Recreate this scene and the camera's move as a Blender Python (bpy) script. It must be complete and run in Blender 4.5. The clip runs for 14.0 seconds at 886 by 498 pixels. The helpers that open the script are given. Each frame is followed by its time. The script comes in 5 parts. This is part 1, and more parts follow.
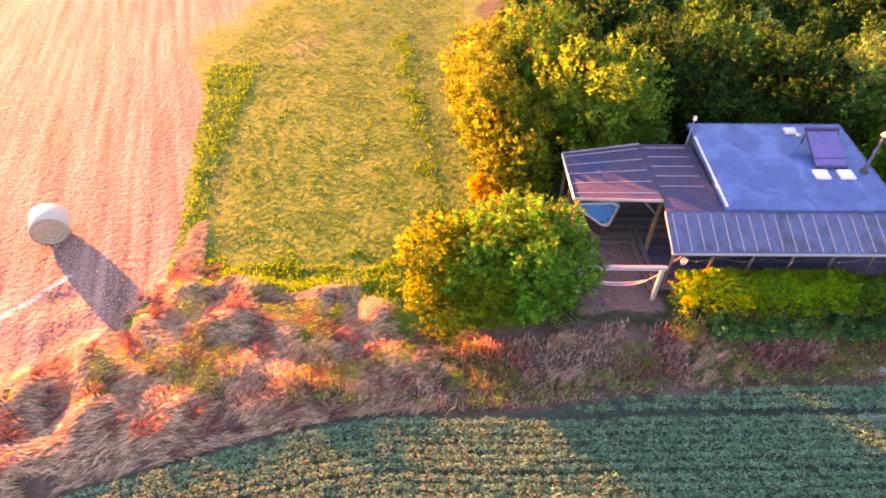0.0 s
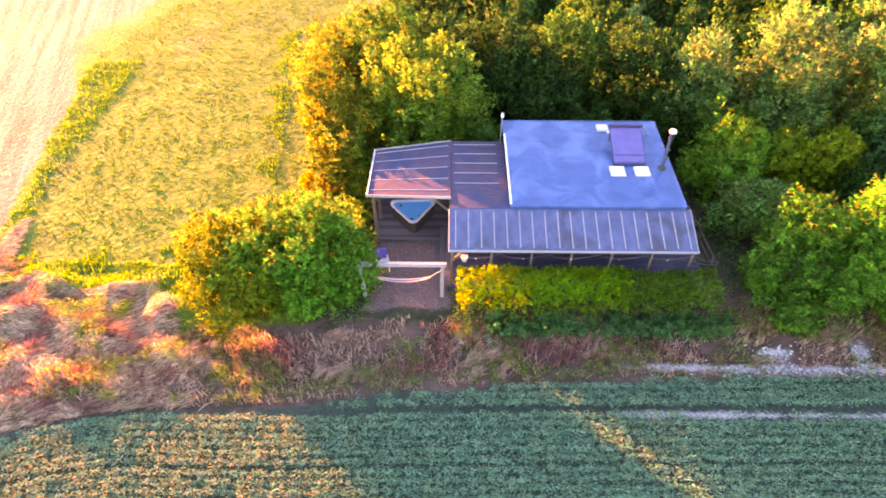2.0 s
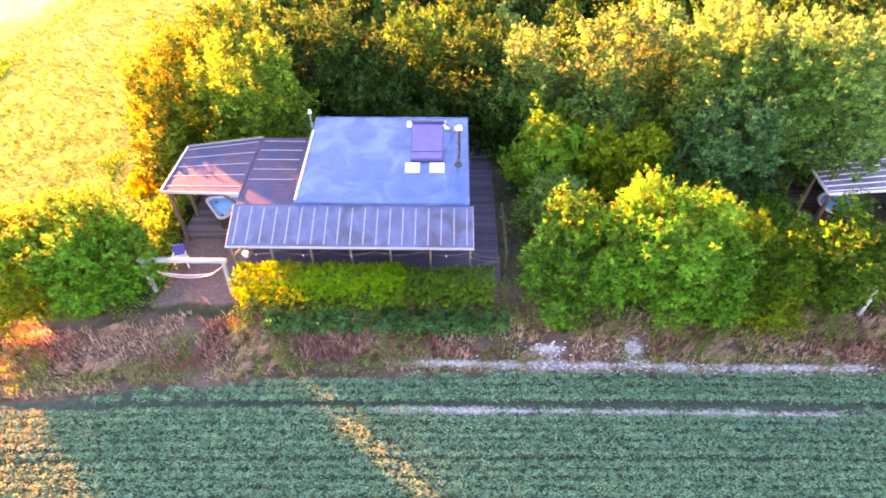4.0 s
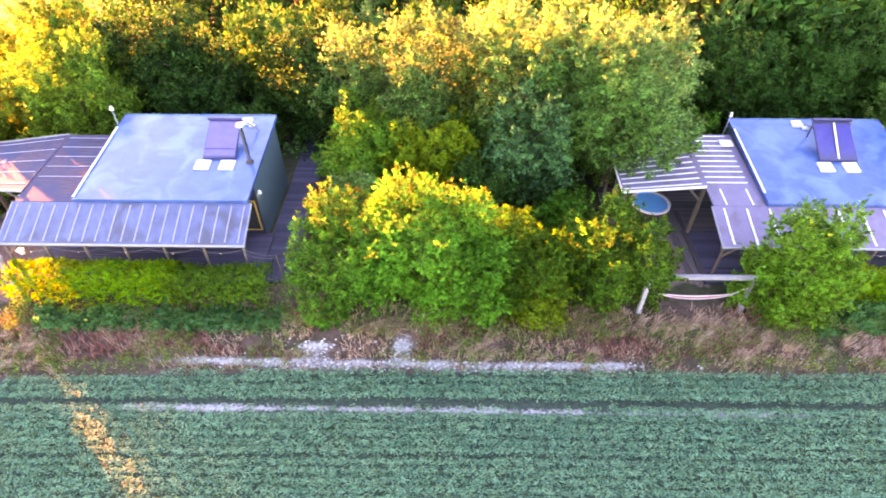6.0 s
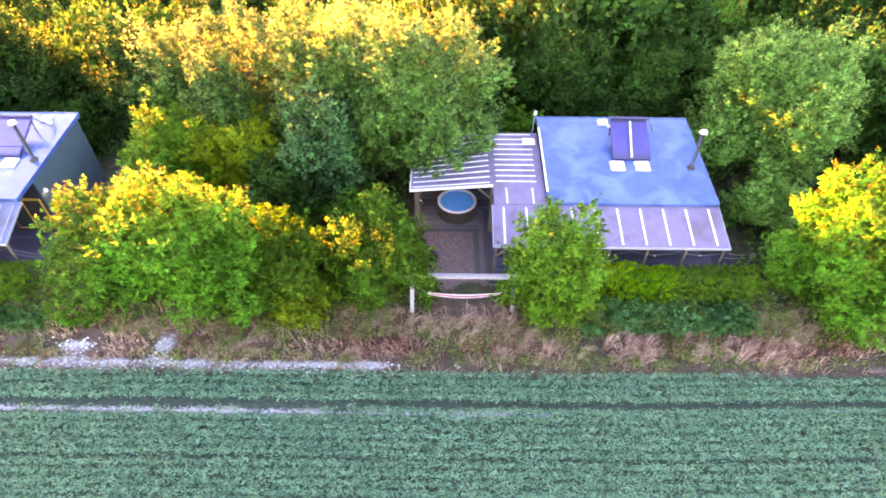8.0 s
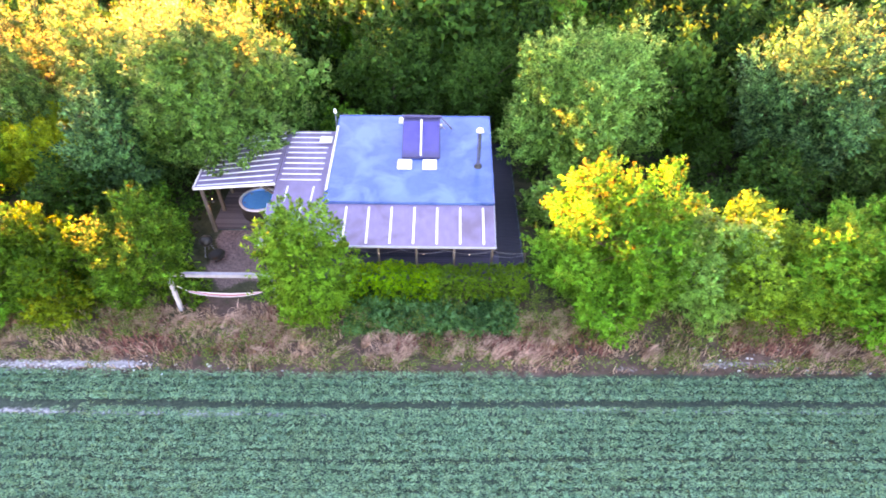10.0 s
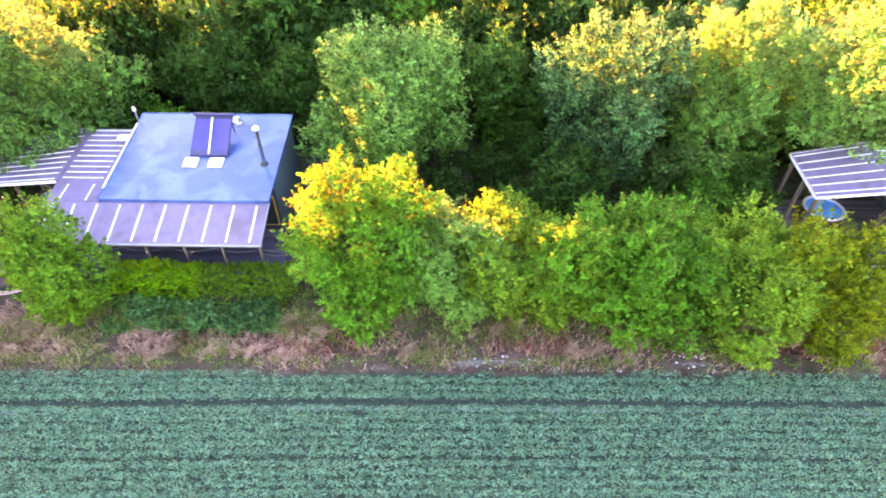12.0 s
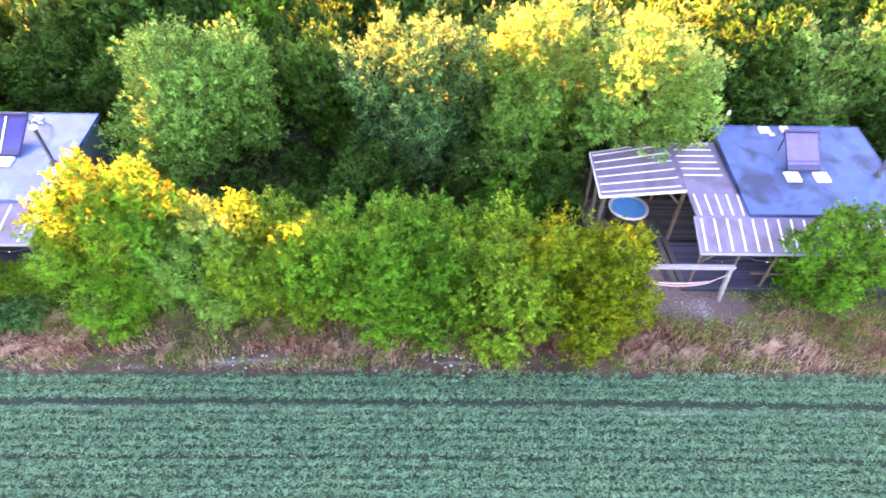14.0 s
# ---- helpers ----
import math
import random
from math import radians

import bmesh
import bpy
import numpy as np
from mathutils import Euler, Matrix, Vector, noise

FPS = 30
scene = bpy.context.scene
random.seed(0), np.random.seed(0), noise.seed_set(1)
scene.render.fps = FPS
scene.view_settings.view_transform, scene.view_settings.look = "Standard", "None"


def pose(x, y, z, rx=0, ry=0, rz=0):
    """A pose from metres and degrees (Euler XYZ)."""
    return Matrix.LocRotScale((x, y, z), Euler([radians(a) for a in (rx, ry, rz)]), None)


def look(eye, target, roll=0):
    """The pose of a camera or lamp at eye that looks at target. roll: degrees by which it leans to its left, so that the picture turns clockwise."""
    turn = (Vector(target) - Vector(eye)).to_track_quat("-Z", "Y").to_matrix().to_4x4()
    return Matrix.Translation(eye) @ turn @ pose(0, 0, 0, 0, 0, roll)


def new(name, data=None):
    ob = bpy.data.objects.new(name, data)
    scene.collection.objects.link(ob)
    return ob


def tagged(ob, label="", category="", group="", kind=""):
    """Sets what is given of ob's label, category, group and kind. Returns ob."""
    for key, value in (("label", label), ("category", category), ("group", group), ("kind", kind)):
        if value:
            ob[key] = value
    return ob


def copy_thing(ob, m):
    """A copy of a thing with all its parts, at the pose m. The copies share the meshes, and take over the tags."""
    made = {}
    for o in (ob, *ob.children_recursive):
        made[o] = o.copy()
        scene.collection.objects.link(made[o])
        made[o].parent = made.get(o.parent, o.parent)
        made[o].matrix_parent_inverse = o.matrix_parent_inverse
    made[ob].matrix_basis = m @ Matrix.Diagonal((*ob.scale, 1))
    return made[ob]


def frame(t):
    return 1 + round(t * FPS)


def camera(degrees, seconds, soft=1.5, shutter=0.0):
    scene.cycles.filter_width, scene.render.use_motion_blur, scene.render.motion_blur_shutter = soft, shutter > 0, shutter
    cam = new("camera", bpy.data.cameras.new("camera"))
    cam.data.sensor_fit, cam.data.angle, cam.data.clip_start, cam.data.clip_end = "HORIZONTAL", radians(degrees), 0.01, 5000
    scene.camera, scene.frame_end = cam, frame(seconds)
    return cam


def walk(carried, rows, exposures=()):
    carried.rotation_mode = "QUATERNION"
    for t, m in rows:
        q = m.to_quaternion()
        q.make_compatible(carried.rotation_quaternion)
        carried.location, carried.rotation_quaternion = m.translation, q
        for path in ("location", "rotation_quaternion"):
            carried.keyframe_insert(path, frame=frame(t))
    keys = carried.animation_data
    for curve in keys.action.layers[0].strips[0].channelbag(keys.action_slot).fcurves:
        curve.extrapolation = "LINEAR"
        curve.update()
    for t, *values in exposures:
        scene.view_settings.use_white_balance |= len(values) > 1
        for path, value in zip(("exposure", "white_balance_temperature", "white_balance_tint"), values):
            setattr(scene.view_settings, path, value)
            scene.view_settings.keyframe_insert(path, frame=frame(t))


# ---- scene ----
cam = camera(76.4, 14.0, soft=1.72, shutter=0.3)
PATH = [
    (0, (-0.501, 0.943, 18.720), (-0.534, 8.300, 11.947), 0.20),
    (1, (4.198, 0.962, 18.724), (4.127, 8.308, 11.939), 0.03),
    (2, (8.828, 0.957, 18.726), (8.731, 8.288, 11.926), -0.08),
    (3, (13.439, 0.960, 18.725), (13.327, 8.276, 11.908), -0.12),
    (4, (18.066, 0.991, 18.722), (17.949, 8.290, 11.888), -0.12),
    (5, (22.733, 1.054, 18.719), (22.617, 8.336, 11.866), -0.08),
    (6, (27.448, 1.145, 18.715), (27.340, 8.411, 11.845), -0.00),
    (7, (32.214, 1.255, 18.712), (32.118, 8.505, 11.826), 0.09),
    (8, (37.024, 1.369, 18.711), (36.944, 8.606, 11.809), 0.21),
    (9, (41.866, 1.473, 18.710), (41.804, 8.698, 11.796), 0.33),
    (10, (46.725, 1.555, 18.711), (46.681, 8.770, 11.787), 0.44),
    (11, (51.582, 1.609, 18.712), (51.556, 8.818, 11.782), 0.55),
    (12, (56.418, 1.636, 18.714), (56.409, 8.844, 11.782), 0.63),
    (13, (61.219, 1.651, 18.714), (61.222, 8.862, 11.785), 0.69),
    (14, (65.970, 1.684, 18.711), (65.981, 8.903, 11.791), 0.71),
]
walk(cam, [(t, look(eye, target, roll)) for t, eye, target, roll in PATH],
     exposures=[(0, 3.5, 9500, 50), (2, 4.0, 9300, 44), (3, 4.2, 9400, 44), (5, 4.66, 9800, 44), (14, 4.88, 9450, 43)])

# ---- light ----
SUN_EL, SUN_AZ = 7.6, 49.0        # degrees above the horizon; degrees from +y towards -x
world = bpy.data.worlds.new("evening_sky")
scene.world = world
world.use_nodes = True
wn = world.node_tree.nodes
sky = wn.new("ShaderNodeTexSky")
sky.sky_type, sky.sun_disc = "NISHITA", False
sky.sun_elevation, sky.sun_rotation = radians(SUN_EL), radians(-SUN_AZ)
sky.air_density, sky.dust_density, sky.ozone_density = 1.0, 0.6, 2.0
world.node_tree.links.new(sky.outputs[0], wn["Background"].inputs[0])
wn["Background"].inputs[1].default_value = 0.115
sun = new("sun", bpy.data.lights.new("sun", "SUN"))
sun.data.energy, sun.data.angle, sun.data.color = 5.0, radians(0.6), (1.0, 0.37, 0.10)
sun.matrix_world = look((-math.sin(radians(SUN_AZ)) * 100, math.cos(radians(SUN_AZ)) * 100, math.tan(radians(SUN_EL)) * 100), (0, 0, 0))

# ---- materials ----
def socket(node, *names):
    for n in names:
        if n in node.inputs:
            return node.inputs[n]


def surface(name, dark, light, scale=6.0, rough=0.8, metal=0.0, bump=0.3, fine=40.0, stain=None, stain_scale=0.6, islands=0.0, objects=0.0, spec=0.5, stretch=(1, 1, 1)):
    """A two-scale noise surface: dark to light grain, with broad stains, and relief from the fine grain."""
    m = bpy.data.materials.new(name)
    m.use_nodes = True
    nt = m.node_tree
    n, l = nt.nodes, nt.links
    p = n["Principled BSDF"]
    co = n.new("ShaderNodeTexCoord")
    mp = n.new("ShaderNodeMapping")
    mp.inputs["Scale"].default_value = stretch
    l.new(co.outputs["Object"], mp.inputs[0])
    a = n.new("ShaderNodeTexNoise")
    a.inputs["Scale"].default_value, a.inputs["Detail"].default_value = scale, 6
    b = n.new("ShaderNodeTexNoise")
    b.inputs["Scale"].default_value, b.inputs["Detail"].default_value = fine, 3
    l.new(mp.outputs[0], a.inputs[0]), l.new(mp.outputs[0], b.inputs[0])
    mx = n.new("ShaderNodeMix")
    mx.inputs[0].default_value = 0.5
    l.new(a.outputs[0], mx.inputs[2]), l.new(b.outputs[0], mx.inputs[3])
    fac = mx.outputs[0]
    for amount, kind, out in ((islands, "ShaderNodeNewGeometry", "Random Per Island"), (objects, "ShaderNodeObjectInfo", "Random")):
        if amount:
            g = n.new(kind)
            k = n.new("ShaderNodeMix")
            k.inputs[0].default_value = amount
            l.new(fac, k.inputs[2]), l.new(g.outputs[out], k.inputs[3])
            fac = k.outputs[0]
    ramp = n.new("ShaderNodeValToRGB")
    ramp.color_ramp.elements[0].position, ramp.color_ramp.elements[1].position = 0.3, 0.7
    ramp.color_ramp.elements[0].color, ramp.color_ramp.elements[1].color = (*dark, 1), (*light, 1)
    l.new(fac, ramp.inputs[0])
    col = ramp.outputs[0]
    if stain:
        s = n.new("ShaderNodeTexNoise")
        s.inputs["Scale"].default_value, s.inputs["Detail"].default_value, s.inputs["Distortion"].default_value = stain_scale, 4, 0.6
        l.new(co.outputs["Object"], s.inputs[0])
        sr = n.new("ShaderNodeValToRGB")
        sr.color_ramp.elements[0].position, sr.color_ramp.elements[1].position = 0.48, 0.66
        l.new(s.outputs[0], sr.inputs[0])
        k = n.new("ShaderNodeMix")
        k.data_type = "RGBA"
        l.new(sr.outputs[0], k.inputs[0]), l.new(col, k.inputs[6])
        k.inputs[7].default_value = (*stain, 1)
        col = k.outputs[2]
    l.new(col, p.inputs["Base Color"])
    p.inputs["Roughness"].default_value, p.inputs["Metallic"].default_value = rough, metal
    socket(p, "Specular IOR Level").default_value = spec
    if bump:
        bp = n.new("ShaderNodeBump")
        bp.inputs["Strength"].default_value, bp.inputs["Distance"].default_value = bump, 0.02
        l.new(fac, bp.inputs["Height"]), l.new(bp.outputs[0], p.inputs["Normal"])
    return m


def foliage(name, dark, light, thin, through_light=0.4, rough=0.7, objects=0.15, leaf_tone=0.24):
    """Leaves: each leaf (island) takes its own tone, each plant its own shift; light passes through them."""
    m = bpy.data.materials.new(name)
    m.use_nodes = True
    nt = m.node_tree
    n, l = nt.nodes, nt.links
    p = n["Principled BSDF"]
    g = n.new("ShaderNodeNewGeometry")
    o = n.new("ShaderNodeObjectInfo")
    co = n.new("ShaderNodeTexCoord")
    # clump-sized noise puts lit and shaded tufts into the leaf colour
    nz = n.new("ShaderNodeTexNoise")
    nz.inputs["Scale"].default_value, nz.inputs["Detail"].default_value = 2.3, 2
    l.new(co.outputs["Object"], nz.inputs[0])
    a = n.new("ShaderNodeMix")
    a.inputs[0].default_value = 1 - leaf_tone
    l.new(g.outputs["Random Per Island"], a.inputs[2]), l.new(nz.outputs[0], a.inputs[3])
    b = n.new("ShaderNodeMix")
    b.inputs[0].default_value = objects
    l.new(a.outputs[0], b.inputs[2]), l.new(o.outputs["Random"], b.inputs[3])
    ramp = n.new("ShaderNodeValToRGB")
    ramp.color_ramp.elements[0].position, ramp.color_ramp.elements[1].position = 0.36, 0.64
    ramp.color_ramp.elements[0].color, ramp.color_ramp.elements[1].color = (*dark, 1), (*light, 1)
    l.new(b.outputs[0], ramp.inputs[0])
    l.new(ramp.outputs[0], p.inputs["Base Color"])
    p.inputs["Roughness"].default_value = rough
    socket(p, "Specular IOR Level").default_value = 0.12
    t = n.new("ShaderNodeBsdfTranslucent")
    k = n.new("ShaderNodeMix")
    k.data_type, k.blend_type = "RGBA", "MULTIPLY"
    k.inputs[0].default_value = 1.0
    k.inputs[7].default_value = (*thin, 1)
    l.new(ramp.outputs[0], k.inputs[6]), l.new(k.outputs[2], t.inputs[0])
    mix = n.new("ShaderNodeMixShader")
    mix.inputs[0].default_value = through_light
    l.new(p.outputs[0], mix.inputs[1]), l.new(t.outputs[0], mix.inputs[2])
    l.new(mix.outputs[0], n["Material Output"].inputs[0])
    return m


def glow(name, colour, strength):
    m = bpy.data.materials.new(name)
    m.use_nodes = True
    p = m.node_tree.nodes["Principled BSDF"]
    p.inputs["Base Color"].default_value = (*colour, 1)
    p.inputs["Emission Color"].default_value = (*colour, 1)
    p.inputs["Emission Strength"].default_value = strength
    return m


LEAF_OAK = foliage("leaves_hazel", (0.013, 0.120, 0.012), (0.062, 0.495, 0.040), (6.6, 0.68, 2.0), 0.36)
# yellow leaves; on the lawn-edge hazel the yellow stands for sunlight
LEAF_YELLOW = foliage("leaves_yellow_and_sunlit", (0.060, 0.150, 0.010), (0.240, 0.500, 0.028), (3.5, 1.3, 1.4), 0.36)
# copy of the thorn leaves, its colour tinted towards the amber sunlight
LEAF_THORN_SUNLIT = foliage("leaves_sunlit_thorn", (0.026, 0.084, 0.010), (0.150, 0.370, 0.034), (3.9, 1.3, 1.6), 0.36)
LEAF_OLIVE = foliage("leaves_thorn", (0.048, 0.165, 0.022), (0.185, 0.520, 0.055), (3.85, 1.57, 1.6), 0.36)
LEAF_HAZE = foliage("leaves_bright_thorn", (0.018, 0.093, 0.008), (0.095, 0.460, 0.040), (4.94, 1.06, 1.8), 0.36)
LEAF_ASH = foliage("leaves_ash", (0.028, 0.130, 0.034), (0.121, 0.525, 0.105), (4.97, 1.25, 2.4), 0.46)
LEAF_BLUE = foliage("leaves_grey_ash", (0.013, 0.072, 0.034), (0.088, 0.444, 0.158), (4.79, 1.61, 1.8), 0.44)
# lighter copy of the ash leaves, with one tree's light in the colour
LEAF_ASH_LIT = foliage("leaves_lit_ash", (0.036, 0.150, 0.034), (0.185, 0.680, 0.150), (3.44, 1.10, 1.5), 0.36)
# wood leaves darkened, so deep shade among the trees is in the colour
LEAF_WOOD = foliage("leaves_shaded_wood", (0.003, 0.022, 0.005), (0.040, 0.215, 0.042), (4.60, 1.66, 1.4), 0.36)
LEAF_HEDGE = foliage("leaves_hedge", (0.018, 0.168, 0.005), (0.100, 0.550, 0.013), (7.5, 0.8, 0.8), 0.40)
LEAF_DULL = foliage("leaves_dull_hedge", (0.014, 0.060, 0.006), (0.085, 0.26, 0.022), (3.0, 2.0, 1.0), 0.34)
LEAF_CROP = foliage("leaves_crop", (0.043, 0.180, 0.126), (0.106, 0.350, 0.250), (6.4, 1.2, 0.2), 0.28, 0.8, objects=0.0, leaf_tone=0.36)
LEAF_WEED = foliage("leaves_weed", (0.04, 0.10, 0.025), (0.14, 0.26, 0.075), (2.6, 1.8, 0.5), objects=0.0, leaf_tone=0.45)
LEAF_NETTLE = foliage("leaves_nettle", (0.013, 0.091, 0.036), (0.088, 0.377, 0.150), (2.6, 1.6, 0.8), objects=0.0, leaf_tone=0.3)
# dead bracken orange with sunlit gold mixed into the colour
LEAF_GOLD = foliage("leaves_bracken_sunlit", (0.26, 0.17, 0.012), (0.62, 0.44, 0.035), (1.6, 1.5, 0.6), 0.4)
GRASS_LAWN = foliage("grass_lawn", (0.045, 0.130, 0.006), (0.160, 0.265, 0.018), (1.6, 1.4, 0.6), objects=0.0, leaf_tone=0.28)
GRASS_LONG = foliage("grass_long", (0.045, 0.155, 0.010), (0.155, 0.33, 0.03), (2.2, 1.5, 0.5), objects=0.0, leaf_tone=0.28)
GRASS_DRY = foliage("grass_dry", (0.30, 0.185, 0.15), (0.68, 0.48, 0.41), (1.4, 1.2, 0.8), objects=0.0, leaf_tone=0.45)
GRASS_RED = foliage("grass_seed_heads", (0.17, 0.07, 0.065), (0.42, 0.20, 0.185), (1.4, 1.1, 0.8), objects=0.0, leaf_tone=0.45)
STRAW = foliage("straw", (0.36, 0.235, 0.16), (0.78, 0.56, 0.42), (1.2, 1.1, 0.9), 0.4, objects=0.0, leaf_tone=0.45)
BARK = surface("bark", (0.05, 0.04, 0.03), (0.14, 0.11, 0.08), 8, 0.95, bump=0.8, stretch=(1, 1, 0.2))
MEMBRANE = surface("roof_membrane", (0.013, 0.058, 0.205), (0.040, 0.125, 0.37), 1.6, 0.22, bump=0.08, fine=30, stain=(0.062, 0.155, 0.405), stain_scale=0.7, spec=0.6)
MEMBRANE_DARK = surface("roof_membrane_damp", (0.016, 0.058, 0.19), (0.042, 0.115, 0.34), 2, 0.34, bump=0.08, fine=60, stain=(0.010, 0.024, 0.085), stain_scale=0.75)
FELT = surface("veranda_sheet", (0.040, 0.062, 0.150), (0.10, 0.13, 0.27), 4, 0.4, bump=0.2, fine=50, stain=(0.05, 0.055, 0.10), stain_scale=0.8, stretch=(1, 0.4, 1))
SHEET = surface("grey_roof_sheet", (0.125, 0.102, 0.20), (0.195, 0.16, 0.285), 4, 0.5, bump=0.2, fine=50, stain=(0.12, 0.092, 0.155), stain_scale=0.8, stretch=(1, 0.4, 1))
CANOPY = surface("weathered_canopy_boards", (0.026, 0.027, 0.060), (0.125, 0.100, 0.165), 5, 0.9, bump=0.5, fine=18, stain=(0.04, 0.055, 0.13), stain_scale=0.7, spec=0.15, stretch=(0.2, 5, 1))
WHITE = surface("white_trim", (0.55, 0.55, 0.62), (0.74, 0.74, 0.80), 6, 0.5, bump=0.05)
GREYTRIM = surface("galvanised_trim", (0.20, 0.22, 0.30), (0.30, 0.33, 0.42), 6, 0.55, bump=0.05)
BATTEN = surface("pale_batten", (0.22, 0.22, 0.30), (0.33, 0.33, 0.42), 9, 0.7, bump=0.2)
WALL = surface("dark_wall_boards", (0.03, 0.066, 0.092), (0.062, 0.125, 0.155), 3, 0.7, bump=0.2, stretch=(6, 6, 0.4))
# wall boards again, with the shade under the veranda roof in their colour
WALL_SHADE = surface("shaded_navy_boards", (0.010, 0.012, 0.028), (0.026, 0.03, 0.06), 3, 0.7, bump=0.2, stretch=(6, 6, 0.4))
TIMBER = surface("oak_timber", (0.07, 0.055, 0.048), (0.17, 0.13, 0.11), 5, 0.8, bump=0.5, stretch=(4, 4, 0.4))
TIMBER_GREY = surface("weathered_timber", (0.20, 0.195, 0.24), (0.36, 0.35, 0.41), 5, 0.8, bump=0.5, objects=0.3)
DECK = surface("deck_boards", (0.06, 0.05, 0.065), (0.14, 0.115, 0.135), 4, 0.75, bump=0.3, objects=0.5, stretch=(0.4, 3, 1))
YELLOWWOOD = surface("yellow_window_frame", (0.45, 0.26, 0.05), (0.62, 0.38, 0.09), 5, 0.6, bump=0.2)
SKYLIGHT = surface("skylight_glazing", (0.62, 0.64, 0.66), (0.78, 0.79, 0.80), 4, 0.25, bump=0.0)
STEEL = surface("stainless_flue", (0.20, 0.20, 0.23), (0.32, 0.32, 0.36), 5, 0.25, 0.9, bump=0.02)
BLACKSTEEL = surface("black_flue", (0.02, 0.02, 0.025), (0.05, 0.05, 0.06), 5, 0.5, 0.3, bump=0.05)
SOLAR = surface("solar_glass", (0.05, 0.052, 0.26), (0.09, 0.085, 0.37), 3, 0.25, bump=0.0)
# flat panel glass, pale lavender sky glare put into its base colour
SOLAR_FLAT = surface("flat_collector_glass", (0.10, 0.088, 0.29), (0.15, 0.13, 0.38), 3, 0.15, bump=0.0)
PANELFRAME = surface("panel_frame", (0.035, 0.035, 0.11), (0.06, 0.06, 0.16), 5, 0.5, 0.2, bump=0.0)
GLASS = surface("dark_window_glass", (0.02, 0.022, 0.025), (0.035, 0.038, 0.042), 2, 0.08, bump=0.0)
TUBBLUE = surface("blue_tub_shell", (0.03, 0.26, 0.70), (0.05, 0.34, 0.80), 3, 0.35, bump=0.03)
TUBWATER = surface("tub_water", (0.02, 0.42, 0.98), (0.05, 0.52, 1.0), 2, 0.2, bump=0.1, fine=8)
DARKWOOD = surface("tub_cladding", (0.022, 0.017, 0.018), (0.05, 0.038, 0.04), 5, 0.7, bump=0.4, stretch=(6, 6, 0.4))
BLACK = surface("black_enamel", (0.006, 0.006, 0.007), (0.014, 0.014, 0.016), 4, 0.5, bump=0.0)
PLASTIC = surface("white_plastic", (0.60, 0.60, 0.64), (0.75, 0.75, 0.78), 4, 0.45, bump=0.0)
CLOTH_RED = surface("red_cotton", (0.42, 0.08, 0.10), (0.55, 0.14, 0.16), 20, 0.9, bump=0.3)
CLOTH_WHITE = surface("white_cotton", (0.50, 0.42, 0.44), (0.66, 0.57, 0.59), 20, 0.9, bump=0.3)
BALEWRAP = surface("bale_net_wrap", (0.34, 0.32, 0.30), (0.50, 0.47, 0.44), 12, 0.7, bump=0.4)
BALEEND = surface("bale_end_straw", (0.20, 0.17, 0.14), (0.40, 0.34, 0.28), 22, 0.95, bump=0.9)
LAMP = glow("warm_lamp", (1.0, 0.72, 0.35), 12.0)
BULB = glow("string_bulb", (1.0, 0.85, 0.6), 0.12)
CABLE = surface("cable", (0.12, 0.12, 0.16), (0.2, 0.2, 0.24), 5, 0.6, bump=0)
CHALK = surface("chalk_stones", (0.50, 0.48, 0.50), (0.74, 0.72, 0.74), 9, 0.9, bump=0.6, objects=0.4)
PATHDARK = surface("dark_path_boards", (0.034, 0.033, 0.070), (0.080, 0.074, 0.140), 4, 0.7, bump=0.3, objects=0.4, stretch=(2, 0.4, 1))


# ---- mesh helpers ----
def mesh_of(name, bm, material, smooth=False):
    me = bpy.data.meshes.new(name)
    bm.to_mesh(me)
    bm.free()
    me.materials.append(material)
    if smooth:
        me.polygons.foreach_set("use_smooth", [True] * len(me.polygons))
    return me


def part(name, bm, material, parent, label="", smooth=False):
    ob = new(name, mesh_of(name, bm, material, smooth))
    ob.parent = parent
    if label:
        ob["label"] = label
    return ob


def thing(name, label, category, place=(0, 0, 0), group="", kind="", turn=0):
    return tagged(new_empty(name, place, turn), label, category, group, kind)


def new_empty(name, place, turn=0):
    ob = new(name)
    ob.empty_display_size = 0.2
    ob.matrix_basis = pose(*place, 0, 0, turn)
    return ob


def box(size, at=(0, 0, 0), turn=(0, 0, 0), bevel=0.012, bm=None):
    """A bevelled box of that size round the place at."""
    own = bmesh.new()
    bmesh.ops.create_cube(own, size=1.0, matrix=Matrix.Diagonal((*size, 1)))
    if bevel:
        bmesh.ops.bevel(own, geom=own.edges[:], offset=min(bevel, min(size) * 0.3), segments=1, affect="EDGES")
    bmesh.ops.transform(own, matrix=pose(*at, *turn), verts=own.verts)
    return join(bm, own)


def join(bm, own):
    if bm is None:
        return own
    me = bpy.data.meshes.new("joined")
    own.to_mesh(me)
    own.free()
    bm.from_mesh(me)
    bpy.data.meshes.remove(me)
    return bm


def rod(a, b, r, r2=None, sides=10, bm=None):
    """A tapered round bar from a to b."""
    a, b = Vector(a), Vector(b)
    own = bmesh.new()
    bmesh.ops.create_cone(own, cap_ends=True, segments=sides, radius1=r, radius2=r if r2 is None else r2, depth=(b - a).length)
    q = (b - a).to_track_quat("Z", "Y").to_matrix().to_4x4()
    bmesh.ops.transform(own, matrix=Matrix.Translation((a + b) / 2) @ q, verts=own.verts)
    return join(bm, own)


